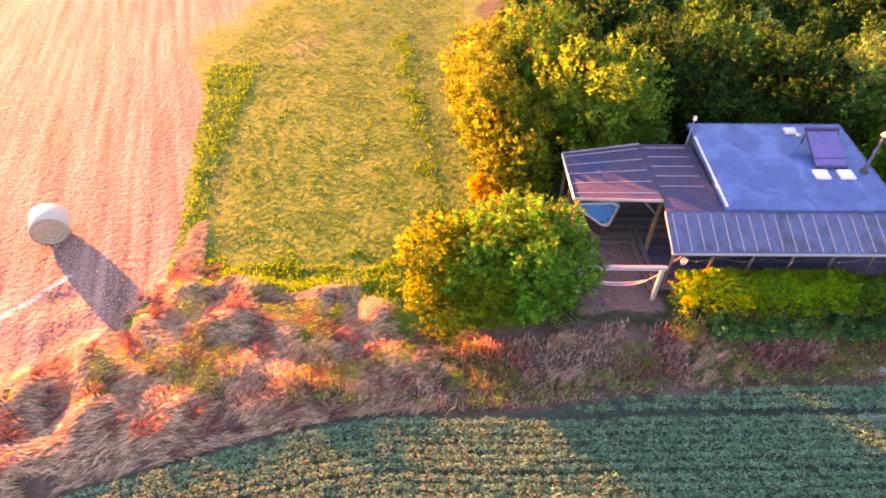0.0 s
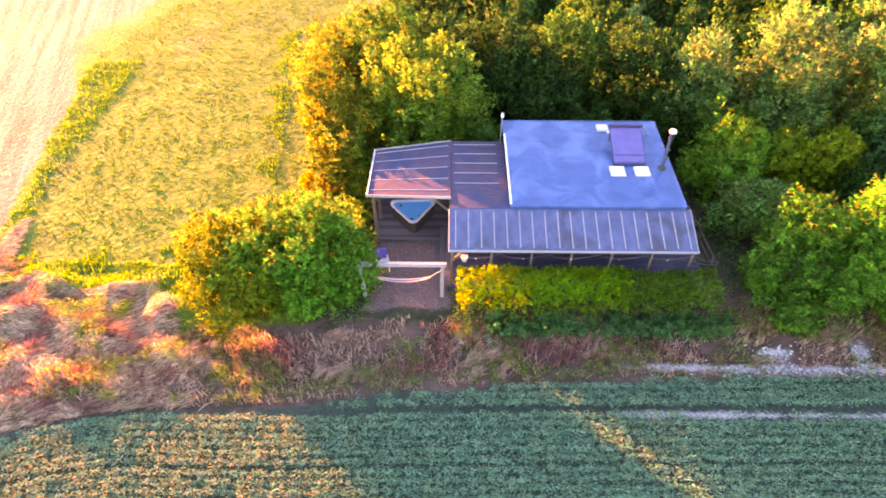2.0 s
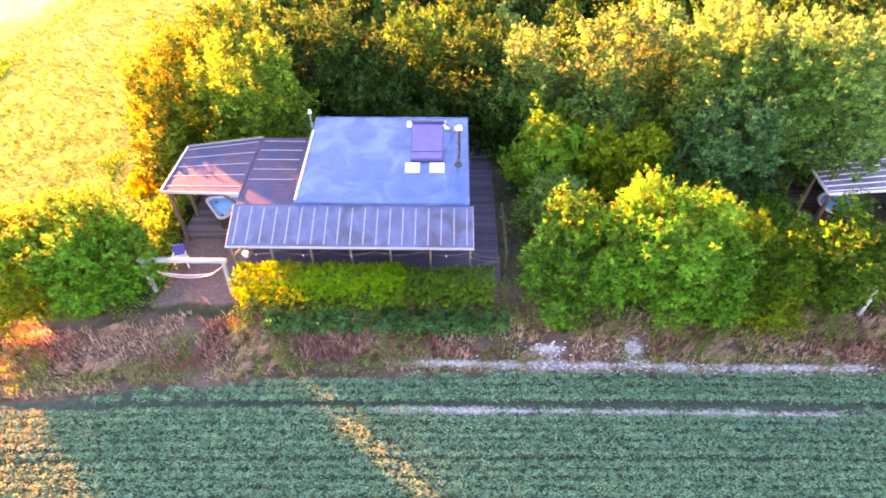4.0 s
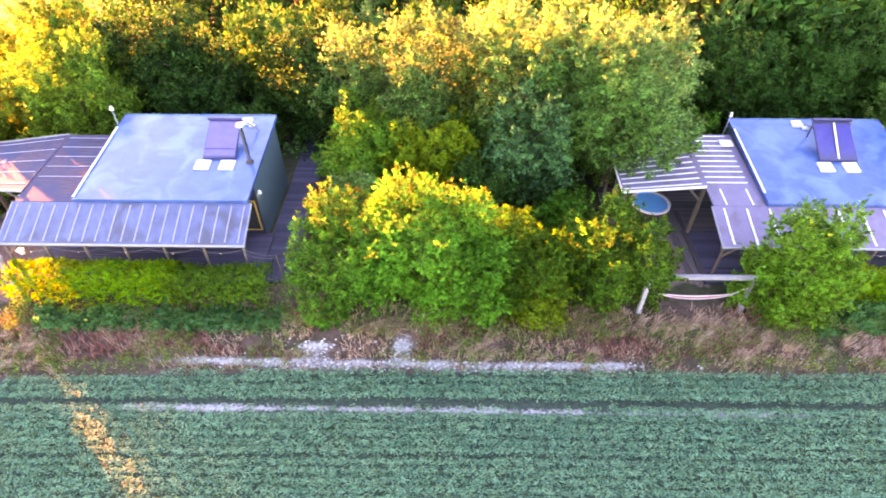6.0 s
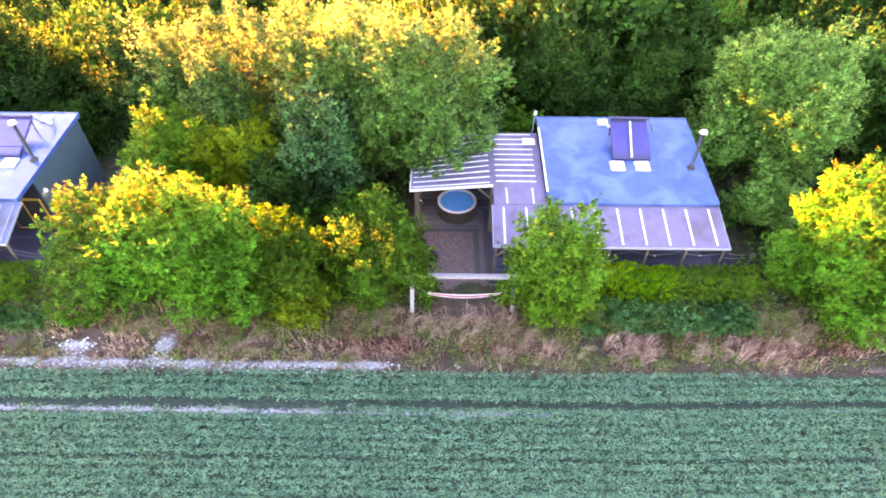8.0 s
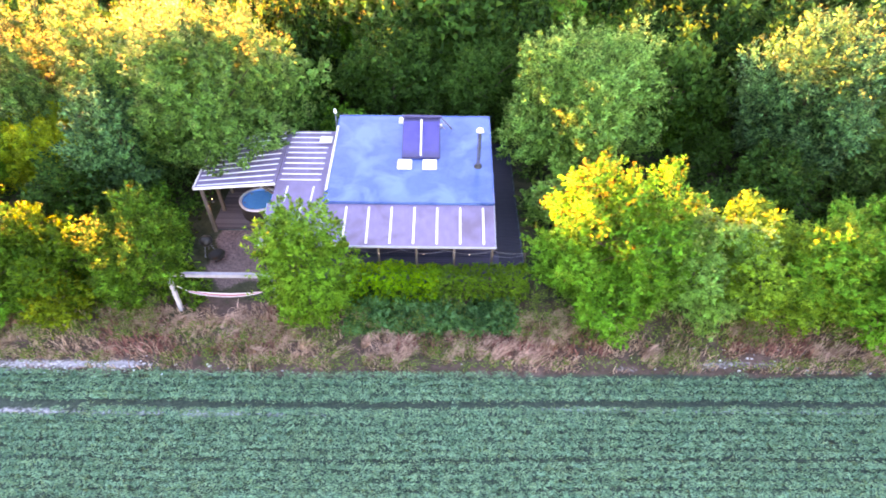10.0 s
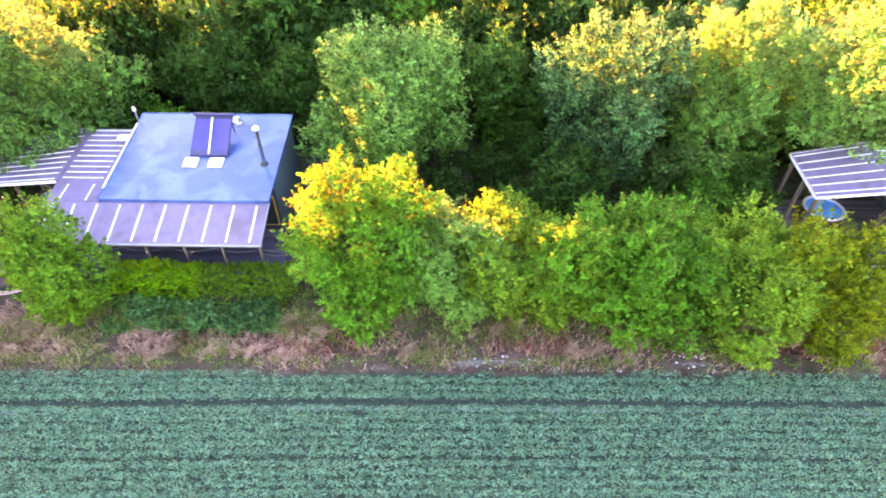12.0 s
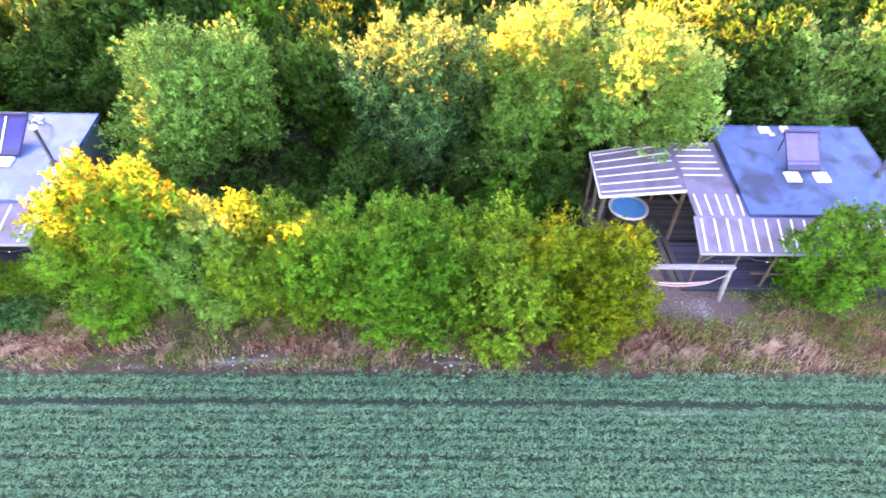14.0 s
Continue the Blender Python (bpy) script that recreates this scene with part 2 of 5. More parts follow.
def beam(a, b, w, h, bm=None, bevel=0.01):
    """A square timber from a to b, w across and h deep."""
    a, b = Vector(a), Vector(b)
    d = b - a
    x = d.normalized()
    ref = Vector((0, 0, 1)) if abs(x.z) < 0.9 else Vector((0, 1, 0))
    y = ref.cross(x).normalized()
    z = x.cross(y)
    own = bmesh.new()
    bmesh.ops.create_cube(own, size=1.0, matrix=Matrix.Diagonal((d.length, w, h, 1)))
    bmesh.ops.bevel(own, geom=own.edges[:], offset=bevel, segments=1, affect="EDGES")
    m = Matrix((x, y, z)).transposed().to_4x4()
    bmesh.ops.transform(own, matrix=Matrix.Translation((a + b) / 2) @ m, verts=own.verts)
    return join(bm, own)


def slab(corners, thick, bm=None, bevel=0.01):
    """A sheet with those top corners (counter-clockwise from above), thick downwards."""
    own = bmesh.new()
    top = [own.verts.new(c) for c in corners]
    low = [own.verts.new((c[0], c[1], c[2] - thick)) for c in corners]
    own.faces.new(top)
    own.faces.new(low[::-1])
    n = len(top)
    for i in range(n):
        own.faces.new((top[i], low[i], low[(i + 1) % n], top[(i + 1) % n]))
    if bevel:
        bmesh.ops.bevel(own, geom=own.edges[:], offset=bevel, segments=1, affect="EDGES")
    return join(bm, own)


def mesh_from(name, verts, faces, material):
    """A mesh from arrays of corners and of faces with one count of corners."""
    verts, faces = np.asarray(verts, np.float32), np.asarray(faces, np.int32)
    me = bpy.data.meshes.new(name)
    k = faces.shape[1]
    me.vertices.add(len(verts)), me.loops.add(faces.size), me.polygons.add(len(faces))
    me.vertices.foreach_set("co", verts.ravel())
    me.loops.foreach_set("vertex_index", faces.ravel())
    me.polygons.foreach_set("loop_start", np.arange(0, faces.size, k, dtype=np.int32))
    me.update(calc_edges=True)
    me.validate()
    me.materials.append(material)
    return me


def smooth01(a, b, x):
    s = np.clip((x - a) / (b - a), 0, 1)
    return s * s * (3 - 2 * s)


def ripple(x, y, s=1.0):
    """A smooth uneven field, about -1 to 1, with hills about s metres wide."""
    x, y = np.asarray(x) / s, np.asarray(y) / s
    return (np.sin(x * 1.7 + 1.3 * np.sin(y * 1.1)) + np.sin(y * 2.1 + 1.7 * np.sin(x * 0.9 + 1)) + np.sin((x + y) * 1.3 + 2 * np.sin((x - y) * 0.7))) / 3


def tramline(x):
    """The wheel track along the field, which is the field's edge towards the stubble."""
    return np.interp(x, [-40, -24, -13, -9.9, -8.1, -6.3, -4.3, -2.3, 3, 8, 12.5, 20, 28, 45, 52, 65, 200], [-2, 4.4, 9.0, 10.0, 10.65, 11.2, 11.7, 11.95, 11.9, 12.1, 12.22, 12.27, 12.4, 12.4, 12.6, 12.7, 12.8])


def crop_edge(x):
    return np.interp(x, [-40, -24, -13, -9.9, -8.1, -6.3, -4.3, -2.3, 0, 3, 6, 8.5, 12, 16.6, 30, 41, 52, 65, 200], [-2, 4.5, 9.15, 10.15, 10.8, 11.35, 11.85, 12.1, 12.15, 12.3, 12.8, 13.05, 13.35, 13.65, 13.85, 13.85, 13.95, 14.1, 14.3])


def stubble_edge(y):
    return np.interp(y, [0, 10, 12.9, 15.5, 19, 25.3, 41, 60, 120], [-40, -24, -17.4, -14.2, -13.2, -14.6, -18.5, -15.5, -10])


def ground_z(x, y):
    x, y = np.asarray(x, float), np.asarray(y, float)
    rise = smooth01(13.8, 17.5, y)
    z = 0.22 * rise * smooth01(-4, 5, x) + 0.3 * rise * smooth01(0, 8, x) * (1 - smooth01(24, 33, x))
    rough = smooth01(0.0, 1.5, y - crop_edge(x)) * (1 - smooth01(17.5, 19.5, y))
    heaps = smooth01(0.3, 1.5, y - crop_edge(x)) * (1 - smooth01(17.5, 20.5, y)) * smooth01(-1.5, 0.5, x - stubble_edge(y)) * (1 - smooth01(-3.5, -0.5, x))
    return z + rough * 0.09 * ripple(x, y, 0.9) + 0.05 * ripple(x, y, 6.0) + heaps * (0.4 + 0.36 * ripple(x + 0.4 * y, y, 0.85))


# ---- the ground: one sheet to the horizon ----
def ground_sheet():
    xs = np.concatenate([[-3000, -1200, -500, -200, -110], np.arange(-60, -24, 0.8), np.arange(-24, 92, 0.35), np.arange(92, 116, 0.8), [160, 250, 500, 1200, 3000]])
    ys = np.concatenate([[-3000, -1200, -400, -120, -50, -20, -8], np.arange(0, 8, 0.8), np.arange(8, 30, 0.35), np.arange(30, 64.1, 0.8), [85, 110, 160, 300, 700, 3000]])
    gx, gy = np.meshgrid(xs, ys)
    x, y = gx.ravel(), gy.ravel()
    v = np.c_[x, y, ground_z(x, y)]
    nx, ny = len(xs), len(ys)
    i = (np.arange(ny - 1)[:, None] * nx + np.arange(nx - 1)[None]).ravel()
    me = mesh_from("ground", v, np.c_[i, i + 1, i + nx + 1, i + nx], bpy.data.materials.new("ground_cover"))
    me.polygons.foreach_set("use_smooth", [True] * len(me.polygons))
    wob = ripple(x, y, 2.2)
    edge = y - crop_edge(x)
    soil = 1 - smooth01(-0.15, 0.25, edge + 0.1 * wob)
    far_off = smooth01(36, 46, y)
    straw = 1 - smooth01(-0.5 - 7 * far_off, 0.5 + 1.5 * far_off, x - stubble_edge(y) + (0.5 + 1.2 * far_off) * wob)
    straw *= 1 - soil
    verge = smooth01(-0.4, 0.0, edge) * (1 - smooth01(3.0, 4.5, edge + 0.8 * wob)) * smooth01(-30, -24, x)
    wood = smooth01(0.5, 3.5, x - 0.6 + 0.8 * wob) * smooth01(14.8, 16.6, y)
    chalk = np.exp(-((y - 14.2 - 0.1 * wob) / 0.26) ** 2) * smooth01(12, 19, x) * (1 - smooth01(34, 37, x))
    chalk = np.maximum(chalk, (0.95 - 0.35 * smooth01(34, 44, x)) * np.exp(-((y - tramline(x) + 0.12) / 0.19) ** 2) * smooth01(11, 17, x) * (0.85 + 0.25 * ripple(x, y, 3.1)))
    chalk = np.maximum(chalk, np.exp(-((x - 25.6) / 0.5) ** 2 - ((y - 15.1) / 0.6) ** 2))
    chalk = np.maximum(chalk, np.exp(-((x - 22.0) / 0.9) ** 2 - ((y - 14.9) / 0.3) ** 2))
    chalk = np.maximum(chalk, 0.8 * np.exp(-((y - 14.4 - 0.25 * wob) / 0.3) ** 2) * smooth01(50, 54, x) * (1 - smooth01(66, 72, x)) * (0.6 + 0.5 * ripple(x, y, 1.2)))
    chalk = np.maximum(chalk, 0.5 * np.exp(-((x - 76.9) / 2.0) ** 2 - ((y - 17.4) / 0.9) ** 2))
    for ax, ay, bx, by, half in ((-22.0, 12.9, -17.9, 19.3, 0.2),):
        f = np.clip(((x - ax) * (bx - ax) + (y - ay) * (by - ay)) / ((bx - ax) ** 2 + (by - ay) ** 2), 0, 1)
        away = np.hypot(x - ax - f * (bx - ax), y - ay - f * (by - ay))
        chalk = np.maximum(chalk, 0.95 * np.exp(-(away / half) ** 2))
    broken = np.clip(0.85 + 0.25 * ripple(x, y, 0.45), 0, 1)
    chalk *= broken
    crops = (1 - smooth01(8.1, 8.7, y)) * smooth01(-0.3, 0.3, -edge)
    crops = np.maximum(crops, smooth01(-0.3, 0.3, -edge) * np.maximum(1 - smooth01(-22.5, -21.5, x), smooth01(97.5, 98.5, x)))
    gravel = np.zeros(len(x))
    for x0, x1, y0, y1, soft in ((5.3, 8.9, 16.9, 21.4, 0.5), (35.9, 39.0, 18.4, 22.4, 0.5), (73.8, 79.4, 16.6, 19.6, 0.9)):
        inside = np.minimum(np.minimum(x - x0, x1 - x), np.minimum(y - y0, y1 - y)) + 0.35 * ripple(x, y, 0.7)
        gravel = np.maximum(gravel, smooth01(-soft, soft, inside))
    field = smooth01(0, 1, x - stubble_edge(y)) * (1 - wood) * smooth01(2.5, 4.5, edge)
    lush = np.maximum.reduce([np.exp(-((x - stubble_edge(y) - 1.3) / 1.1) ** 2) * smooth01(23, 26, y) * (1 - smooth01(36, 40, y)), np.exp(-((x + 0.6 + 0.1 * (y - 25)) / 1.6) ** 2) * smooth01(20, 24, y),
                              np.exp(-((y - 18.6) / 1.5) ** 2) * smooth01(-12, -9, x), 0.8 * np.exp(-((x + 11.2) / 1.8) ** 2 - ((y - 21.5) / 2.2) ** 2), 0.8 * np.exp(-((x + 7) / 3) ** 2 - ((y - 49) / 4) ** 2)]) * field
    lush = np.clip(lush * (0.9 + 0.5 * ripple(x, y, 0.9)) + 0.12 * ripple(x, y, 2.6), 0, 1)
    dry = np.clip(np.exp(-((x + 11.5) / 3.0) ** 2 - ((y - 46) / 7) ** 2) + 0.7 * np.exp(-((x + 5) / 2.2) ** 2 - ((y - 23) / 2) ** 2) + 0.15 * ripple(x, y, 1.9), 0, 1) * 0.5 * field
    for key, val in (("lush", lush), ("dry", dry), ("crops", crops), ("gravel", gravel), ("soil", soil), ("straw", straw), ("verge", verge), ("litter", wood), ("chalk", chalk)):
        a = me.attributes.new(key, "FLOAT", "POINT")
        a.data.foreach_set("value", val.astype(np.float32))
    m = me.materials[0]
    m.use_nodes = True
    n, l = m.node_tree.nodes, m.node_tree.links
    p = n["Principled BSDF"]
    co = n.new("ShaderNodeTexCoord")

    def noise_tex(scale, detail=5):
        t = n.new("ShaderNodeTexNoise")
        t.inputs["Scale"].default_value, t.inputs["Detail"].default_value = scale, detail
        l.new(co.outputs["Object"], t.inputs[0])
        return t.outputs[0]

    def ramp(fac, *stops):
        r = n.new("ShaderNodeValToRGB")
        while len(r.color_ramp.elements) < len(stops):
            r.color_ramp.elements.new(0.5)
        for e, (at, c) in zip(r.color_ramp.elements, stops):
            e.position, e.color = at, (*c, 1)
        l.new(fac, r.inputs[0])
        return r.outputs[0]

    def over(base, top, key):
        a = n.new("ShaderNodeAttribute")
        a.attribute_name = key
        h = n.new("ShaderNodeMath")
        h.operation = "MULTIPLY_ADD"
        h.inputs[1].default_value, h.inputs[2].default_value = 0.7, -0.35
        l.new(grain, h.inputs[0])
        s = n.new("ShaderNodeMath")
        s.operation, s.use_clamp = "ADD", True
        l.new(a.outputs["Fac"], s.inputs[0]), l.new(h.outputs[0], s.inputs[1])
        lo = n.new("ShaderNodeMapRange")
        lo.inputs[1].default_value, lo.inputs[2].default_value = 0.35, 0.65
        l.new(s.outputs[0], lo.inputs[0])
        k = n.new("ShaderNodeMix")
        k.data_type = "RGBA"
        l.new(lo.outputs[0], k.inputs[0]), l.new(base, k.inputs[6]), l.new(top, k.inputs[7])
        return k.outputs[2]

    grain, broad, fine = noise_tex(9.0), noise_tex(0.35), noise_tex(45.0)
    patch = n.new("ShaderNodeMix")
    patch.inputs[0].default_value = 0.45
    l.new(broad, patch.inputs[2]), l.new(noise_tex(2.6, 6), patch.inputs[3])
    lawn = ramp(patch.outputs[0], (0.36, (0.025, 0.095, 0.004)), (0.5, (0.065, 0.145, 0.008)), (0.66, (0.145, 0.18, 0.022)))
    lush_c = ramp(patch.outputs[0], (0.36, (0.018, 0.072, 0.006)), (0.5, (0.042, 0.115, 0.012)), (0.66, (0.10, 0.14, 0.028)))
    dry_c = ramp(patch.outputs[0], (0.36, (0.12, 0.10, 0.035)), (0.6, (0.27, 0.20, 0.12)))
    # soil coloured dark green, so the shade between crop rows is painted in
    shaded_soil_c = ramp(grain, (0.3, (0.019, 0.042, 0.033)), (0.7, (0.056, 0.092, 0.070)))
    mp = n.new("ShaderNodeMapping")
    mp.vector_type = "TEXTURE"
    mp.inputs["Rotation"].default_value, mp.inputs["Scale"].default_value = (0, 0, radians(20)), (0.6, 14, 1)
    l.new(co.outputs["Object"], mp.inputs[0])
    lines = n.new("ShaderNodeTexNoise")
    lines.inputs["Scale"].default_value, lines.inputs["Detail"].default_value = 1.0, 4
    l.new(mp.outputs[0], lines.inputs[0])
    both = n.new("ShaderNodeMix")
    both.inputs[0].default_value = 0.5
    l.new(grain, both.inputs[2]), l.new(lines.outputs[0], both.inputs[3])
    straw_c = ramp(both.outputs[0], (0.40, (0.11, 0.06, 0.055)), (0.60, (0.36, 0.215, 0.19)))
    verge_c = ramp(patch.outputs[0], (0.36, (0.04, 0.06, 0.018)), (0.46, (0.085, 0.052, 0.042)), (0.6, (0.17, 0.10, 0.085)))
    # leaf litter, darkened to hold the shade under the trees
    shaded_litter_c = ramp(patch.outputs[0], (0.38, (0.012, 0.022, 0.008)), (0.6, (0.055, 0.055, 0.03)))
    crop_c = ramp(grain, (0.34, (0.024, 0.075, 0.052)), (0.64, (0.085, 0.235, 0.160)))
    gravel_c = ramp(noise_tex(22.0, 3), (0.35, (0.07, 0.044, 0.046)), (0.62, (0.24, 0.16, 0.165)))
    chalk_c = ramp(grain, (0.3, (0.27, 0.26, 0.29)), (0.7, (0.50, 0.48, 0.52)))
    col = over(over(over(over(over(over(over(over(over(lawn, dry_c, "dry"), lush_c, "lush"), shaded_litter_c, "litter"), straw_c, "straw"), verge_c, "verge"), shaded_soil_c, "soil"), crop_c, "crops"), gravel_c, "gravel"), chalk_c, "chalk")
    l.new(col, p.inputs["Base Color"])
    p.inputs["Roughness"].default_value = 0.95
    bp = n.new("ShaderNodeBump")
    bp.inputs["Strength"].default_value, bp.inputs["Distance"].default_value = 0.9, 0.06
    lumps = n.new("ShaderNodeBump")
    lumps.inputs["Strength"].default_value, lumps.inputs["Distance"].default_value = 0.8, 0.16
    l.new(noise_tex(3.2, 3), lumps.inputs["Height"]), l.new(lumps.outputs[0], bp.inputs["Normal"])
    l.new(grain, bp.inputs["Height"]), l.new(bp.outputs[0], p.inputs["Normal"])
    return tagged(new("ground", me), "uneven ground of lawn, stubble, verge and field soil", "ground", kind="structure")


ground_sheet()


# ---- foliage builders ----
def leaves_mesh(name, centre, radius, count, size, material, rng, lift=0.5, slim=0.5, ruffle=0.36, small=False):
    """Pointed leaves on the outsides of clumps: centre (k, 3), radius (k,), count (k,). small: three-cornered leaves."""
    idx = np.repeat(np.arange(len(centre)), count)
    n = len(idx)
    d = rng.normal(size=(n, 3))
    d /= np.linalg.norm(d, axis=1)[:, None]
    d[:, 2] += lift
    d /= np.linalg.norm(d, axis=1)[:, None]
    at = centre[idx] + d * (radius[idx] * np.where(rng.uniform(size=n) < 0.8, rng.uniform(0.82, 1.06, n), rng.uniform(0.3, 0.8, n)))[:, None]
    length = size * rng.uniform(0.6, 1.35, n)
    normal = d + rng.normal(size=(n, 3)) * ruffle
    normal /= np.linalg.norm(normal, axis=1)[:, None]
    along = np.cross(normal, rng.normal(size=(n, 3)))
    along[:, 2] -= 0.15
    along /= np.linalg.norm(along, axis=1)[:, None]
    side = np.cross(normal, along)
    length = length[:, None]
    droop = normal * length * rng.uniform(-0.25, 0.05, n)[:, None]
    base, tip = at - along * length * 0.5, at + along * length * 0.5 + droop
    l, r = at + side * length * slim * 0.5 + droop * 0.3, at - side * length * slim * 0.5 + droop * 0.3
    corners = [l, r, tip] if small else [base, r, tip, l]
    k = len(corners)
    return mesh_from(name, np.stack(corners, axis=1).reshape(-1, 3), np.arange(n * k).reshape(n, k), material)


def crown_lobes(rx, ry, low, top, m, rng, peak):
    """The lobes of a crown: centres (m, 3) and half-widths (m, 3). peak: how far the upper ones draw in."""
    h = (top - low) / 2
    c, w = [(0, 0, low + h * 0.88)], [(rx * 0.56, ry * 0.56, h * 0.8)]
    for i in range(m):
        f = (i + 0.5) / m
        z = -0.78 + 1.5 * f
        a = i * 2.39996 + rng.uniform(-0.5, 0.5)
        out = (0.68 if z < 0 else math.sqrt(1 - z * z) * (0.70 - peak * z * 0.3)) * rng.uniform(0.78, 1.25)
        size = rng.uniform(0.22, 0.45) * (1 - 0.25 * max(0, z))
        c.append((math.cos(a) * rx * out, math.sin(a) * ry * out, low + h + z * h * 0.88))
        w.append((rx * size, ry * size, max(h * size, 0.55 * rx * size) * rng.uniform(0.9, 1.3)))
    c, w = np.array(c), np.array(w)
    c[:, 2] = np.clip(c[:, 2], low + w[:, 2] * 0.6, top - w[:, 2])
    return c, w


def on_lobes(c, w, n, rng, lift=0.25, keep=0.84):
    """About n places over the outside of the lobes' union, with their directions outwards."""
    share = (w[:, 0] * w[:, 1] + w[:, 0] * w[:, 2] * 2)
    idx = rng.choice(len(c), size=int(n * 1.7), p=share / share.sum())
    d = rng.normal(size=(len(idx), 3))
    d[:, 2] += lift
    d /= np.linalg.norm(d, axis=1)[:, None]
    ripples = 1 + 0.09 * np.sin(d[:, 0] * 8 + idx) * np.sin(d[:, 1] * 8 + 2 * idx + 4 * d[:, 2]) + rng.normal(size=len(idx)) * 0.06
    p = c[idx] + d * w[idx] * ripples[:, None]
    ok = p[:, 2] > 0.1
    for j in range(len(c)):
        q = (p - c[j]) / w[j]
        ok &= (idx == j) | ((q * q).sum(1) > keep * keep)
    return p[ok], d[ok]


def inner_spots(rx, ry, low, top, n, rng):
    """Places of the extra leaves that fill the inside of a crown."""
    d = rng.normal(size=(n, 3))
    d /= np.linalg.norm(d, axis=1)[:, None]
    c = d * rng.uniform(0.4, 0.78, n)[:, None] * [rx * 0.8, ry * 0.8, (top - low) * 0.4] + [0, 0, (low + top) / 2]
    c[:, 2] = np.maximum(c[:, 2], 0.2)
    return c


def shoots_mesh(name, foot, way, length, per, leaf, material, rng, inner, inner_size):
    """Leafy shoots from foot along way, each with per three-cornered leaves that stand out round it, and loose leaves at inner."""
    k = len(foot)
    idx = np.repeat(np.arange(k), per)
    n = len(idx)
    s = rng.uniform(0, 1, n) ** 0.8
    side = np.cross(way[idx], rng.normal(size=(n, 3)))
    side /= np.linalg.norm(side, axis=1)[:, None] + 1e-6
    reach = length[idx] * 0.34 * (1.05 - 0.75 * s) * rng.uniform(0.35, 1.0, n)
    at = foot[idx] + way[idx] * (length[idx] * s)[:, None] + side * reach[:, None]
    along = side + way[idx] * (0.3 + 0.9 * s)[:, None] + rng.normal(size=(n, 3)) * 0.3
    facing = way[idx] * 0.9 + side * 0.5 + rng.normal(size=(n, 3)) * 0.45
    size = leaf * rng.uniform(0.65, 1.35, n)
    m = len(inner)
    at, along = np.concatenate([at, inner]), np.concatenate([along, rng.normal(size=(m, 3))])
    facing, size = np.concatenate([facing, rng.normal(size=(m, 3)) + [0, 0, 0.3]]), np.r_[size, inner_size * rng.uniform(0.6, 1.3, m)]
    along /= np.linalg.norm(along, axis=1)[:, None]
    across = np.cross(facing, along)
    across /= np.linalg.norm(across, axis=1)[:, None] + 1e-6
    size = size[:, None]
    # normals bent outward: a shoot's leaves shade as a tuft, not flat cards
    tuft = np.concatenate([way[idx] * 0.8 + side * 0.55 + rng.normal(size=(n, 3)) * 0.22, facing[n:]])
    tuft /= np.linalg.norm(tuft, axis=1)[:, None] + 1e-6
    flat = facing - along * (facing * along).sum(1)[:, None]
    across *= np.where((flat * tuft).sum(1) < 0, -1.0, 1.0)[:, None]
    corners = [at - along * size * 0.4 + across * size * 0.34, at - along * size * 0.4 - across * size * 0.34, at + along * size * 0.6]
    me = mesh_from(name, np.stack(corners, axis=1).reshape(-1, 3), np.arange((n + m) * 3).reshape(-1, 3), material)
    me.polygons.foreach_set("use_smooth", np.ones(n + m, bool))
    me.attributes.new("custom_normal", "FLOAT_VECTOR", "CORNER").data.foreach_set("vector", np.repeat(tuft, 3, axis=0).astype(np.float32).ravel())
    return me


def spaced(p, gap):
    """The numbers of places of p that stand about gap apart: one for each cube of space."""
    _, first = np.unique(np.floor(p / gap).astype(int), axis=0, return_index=True)
    return first


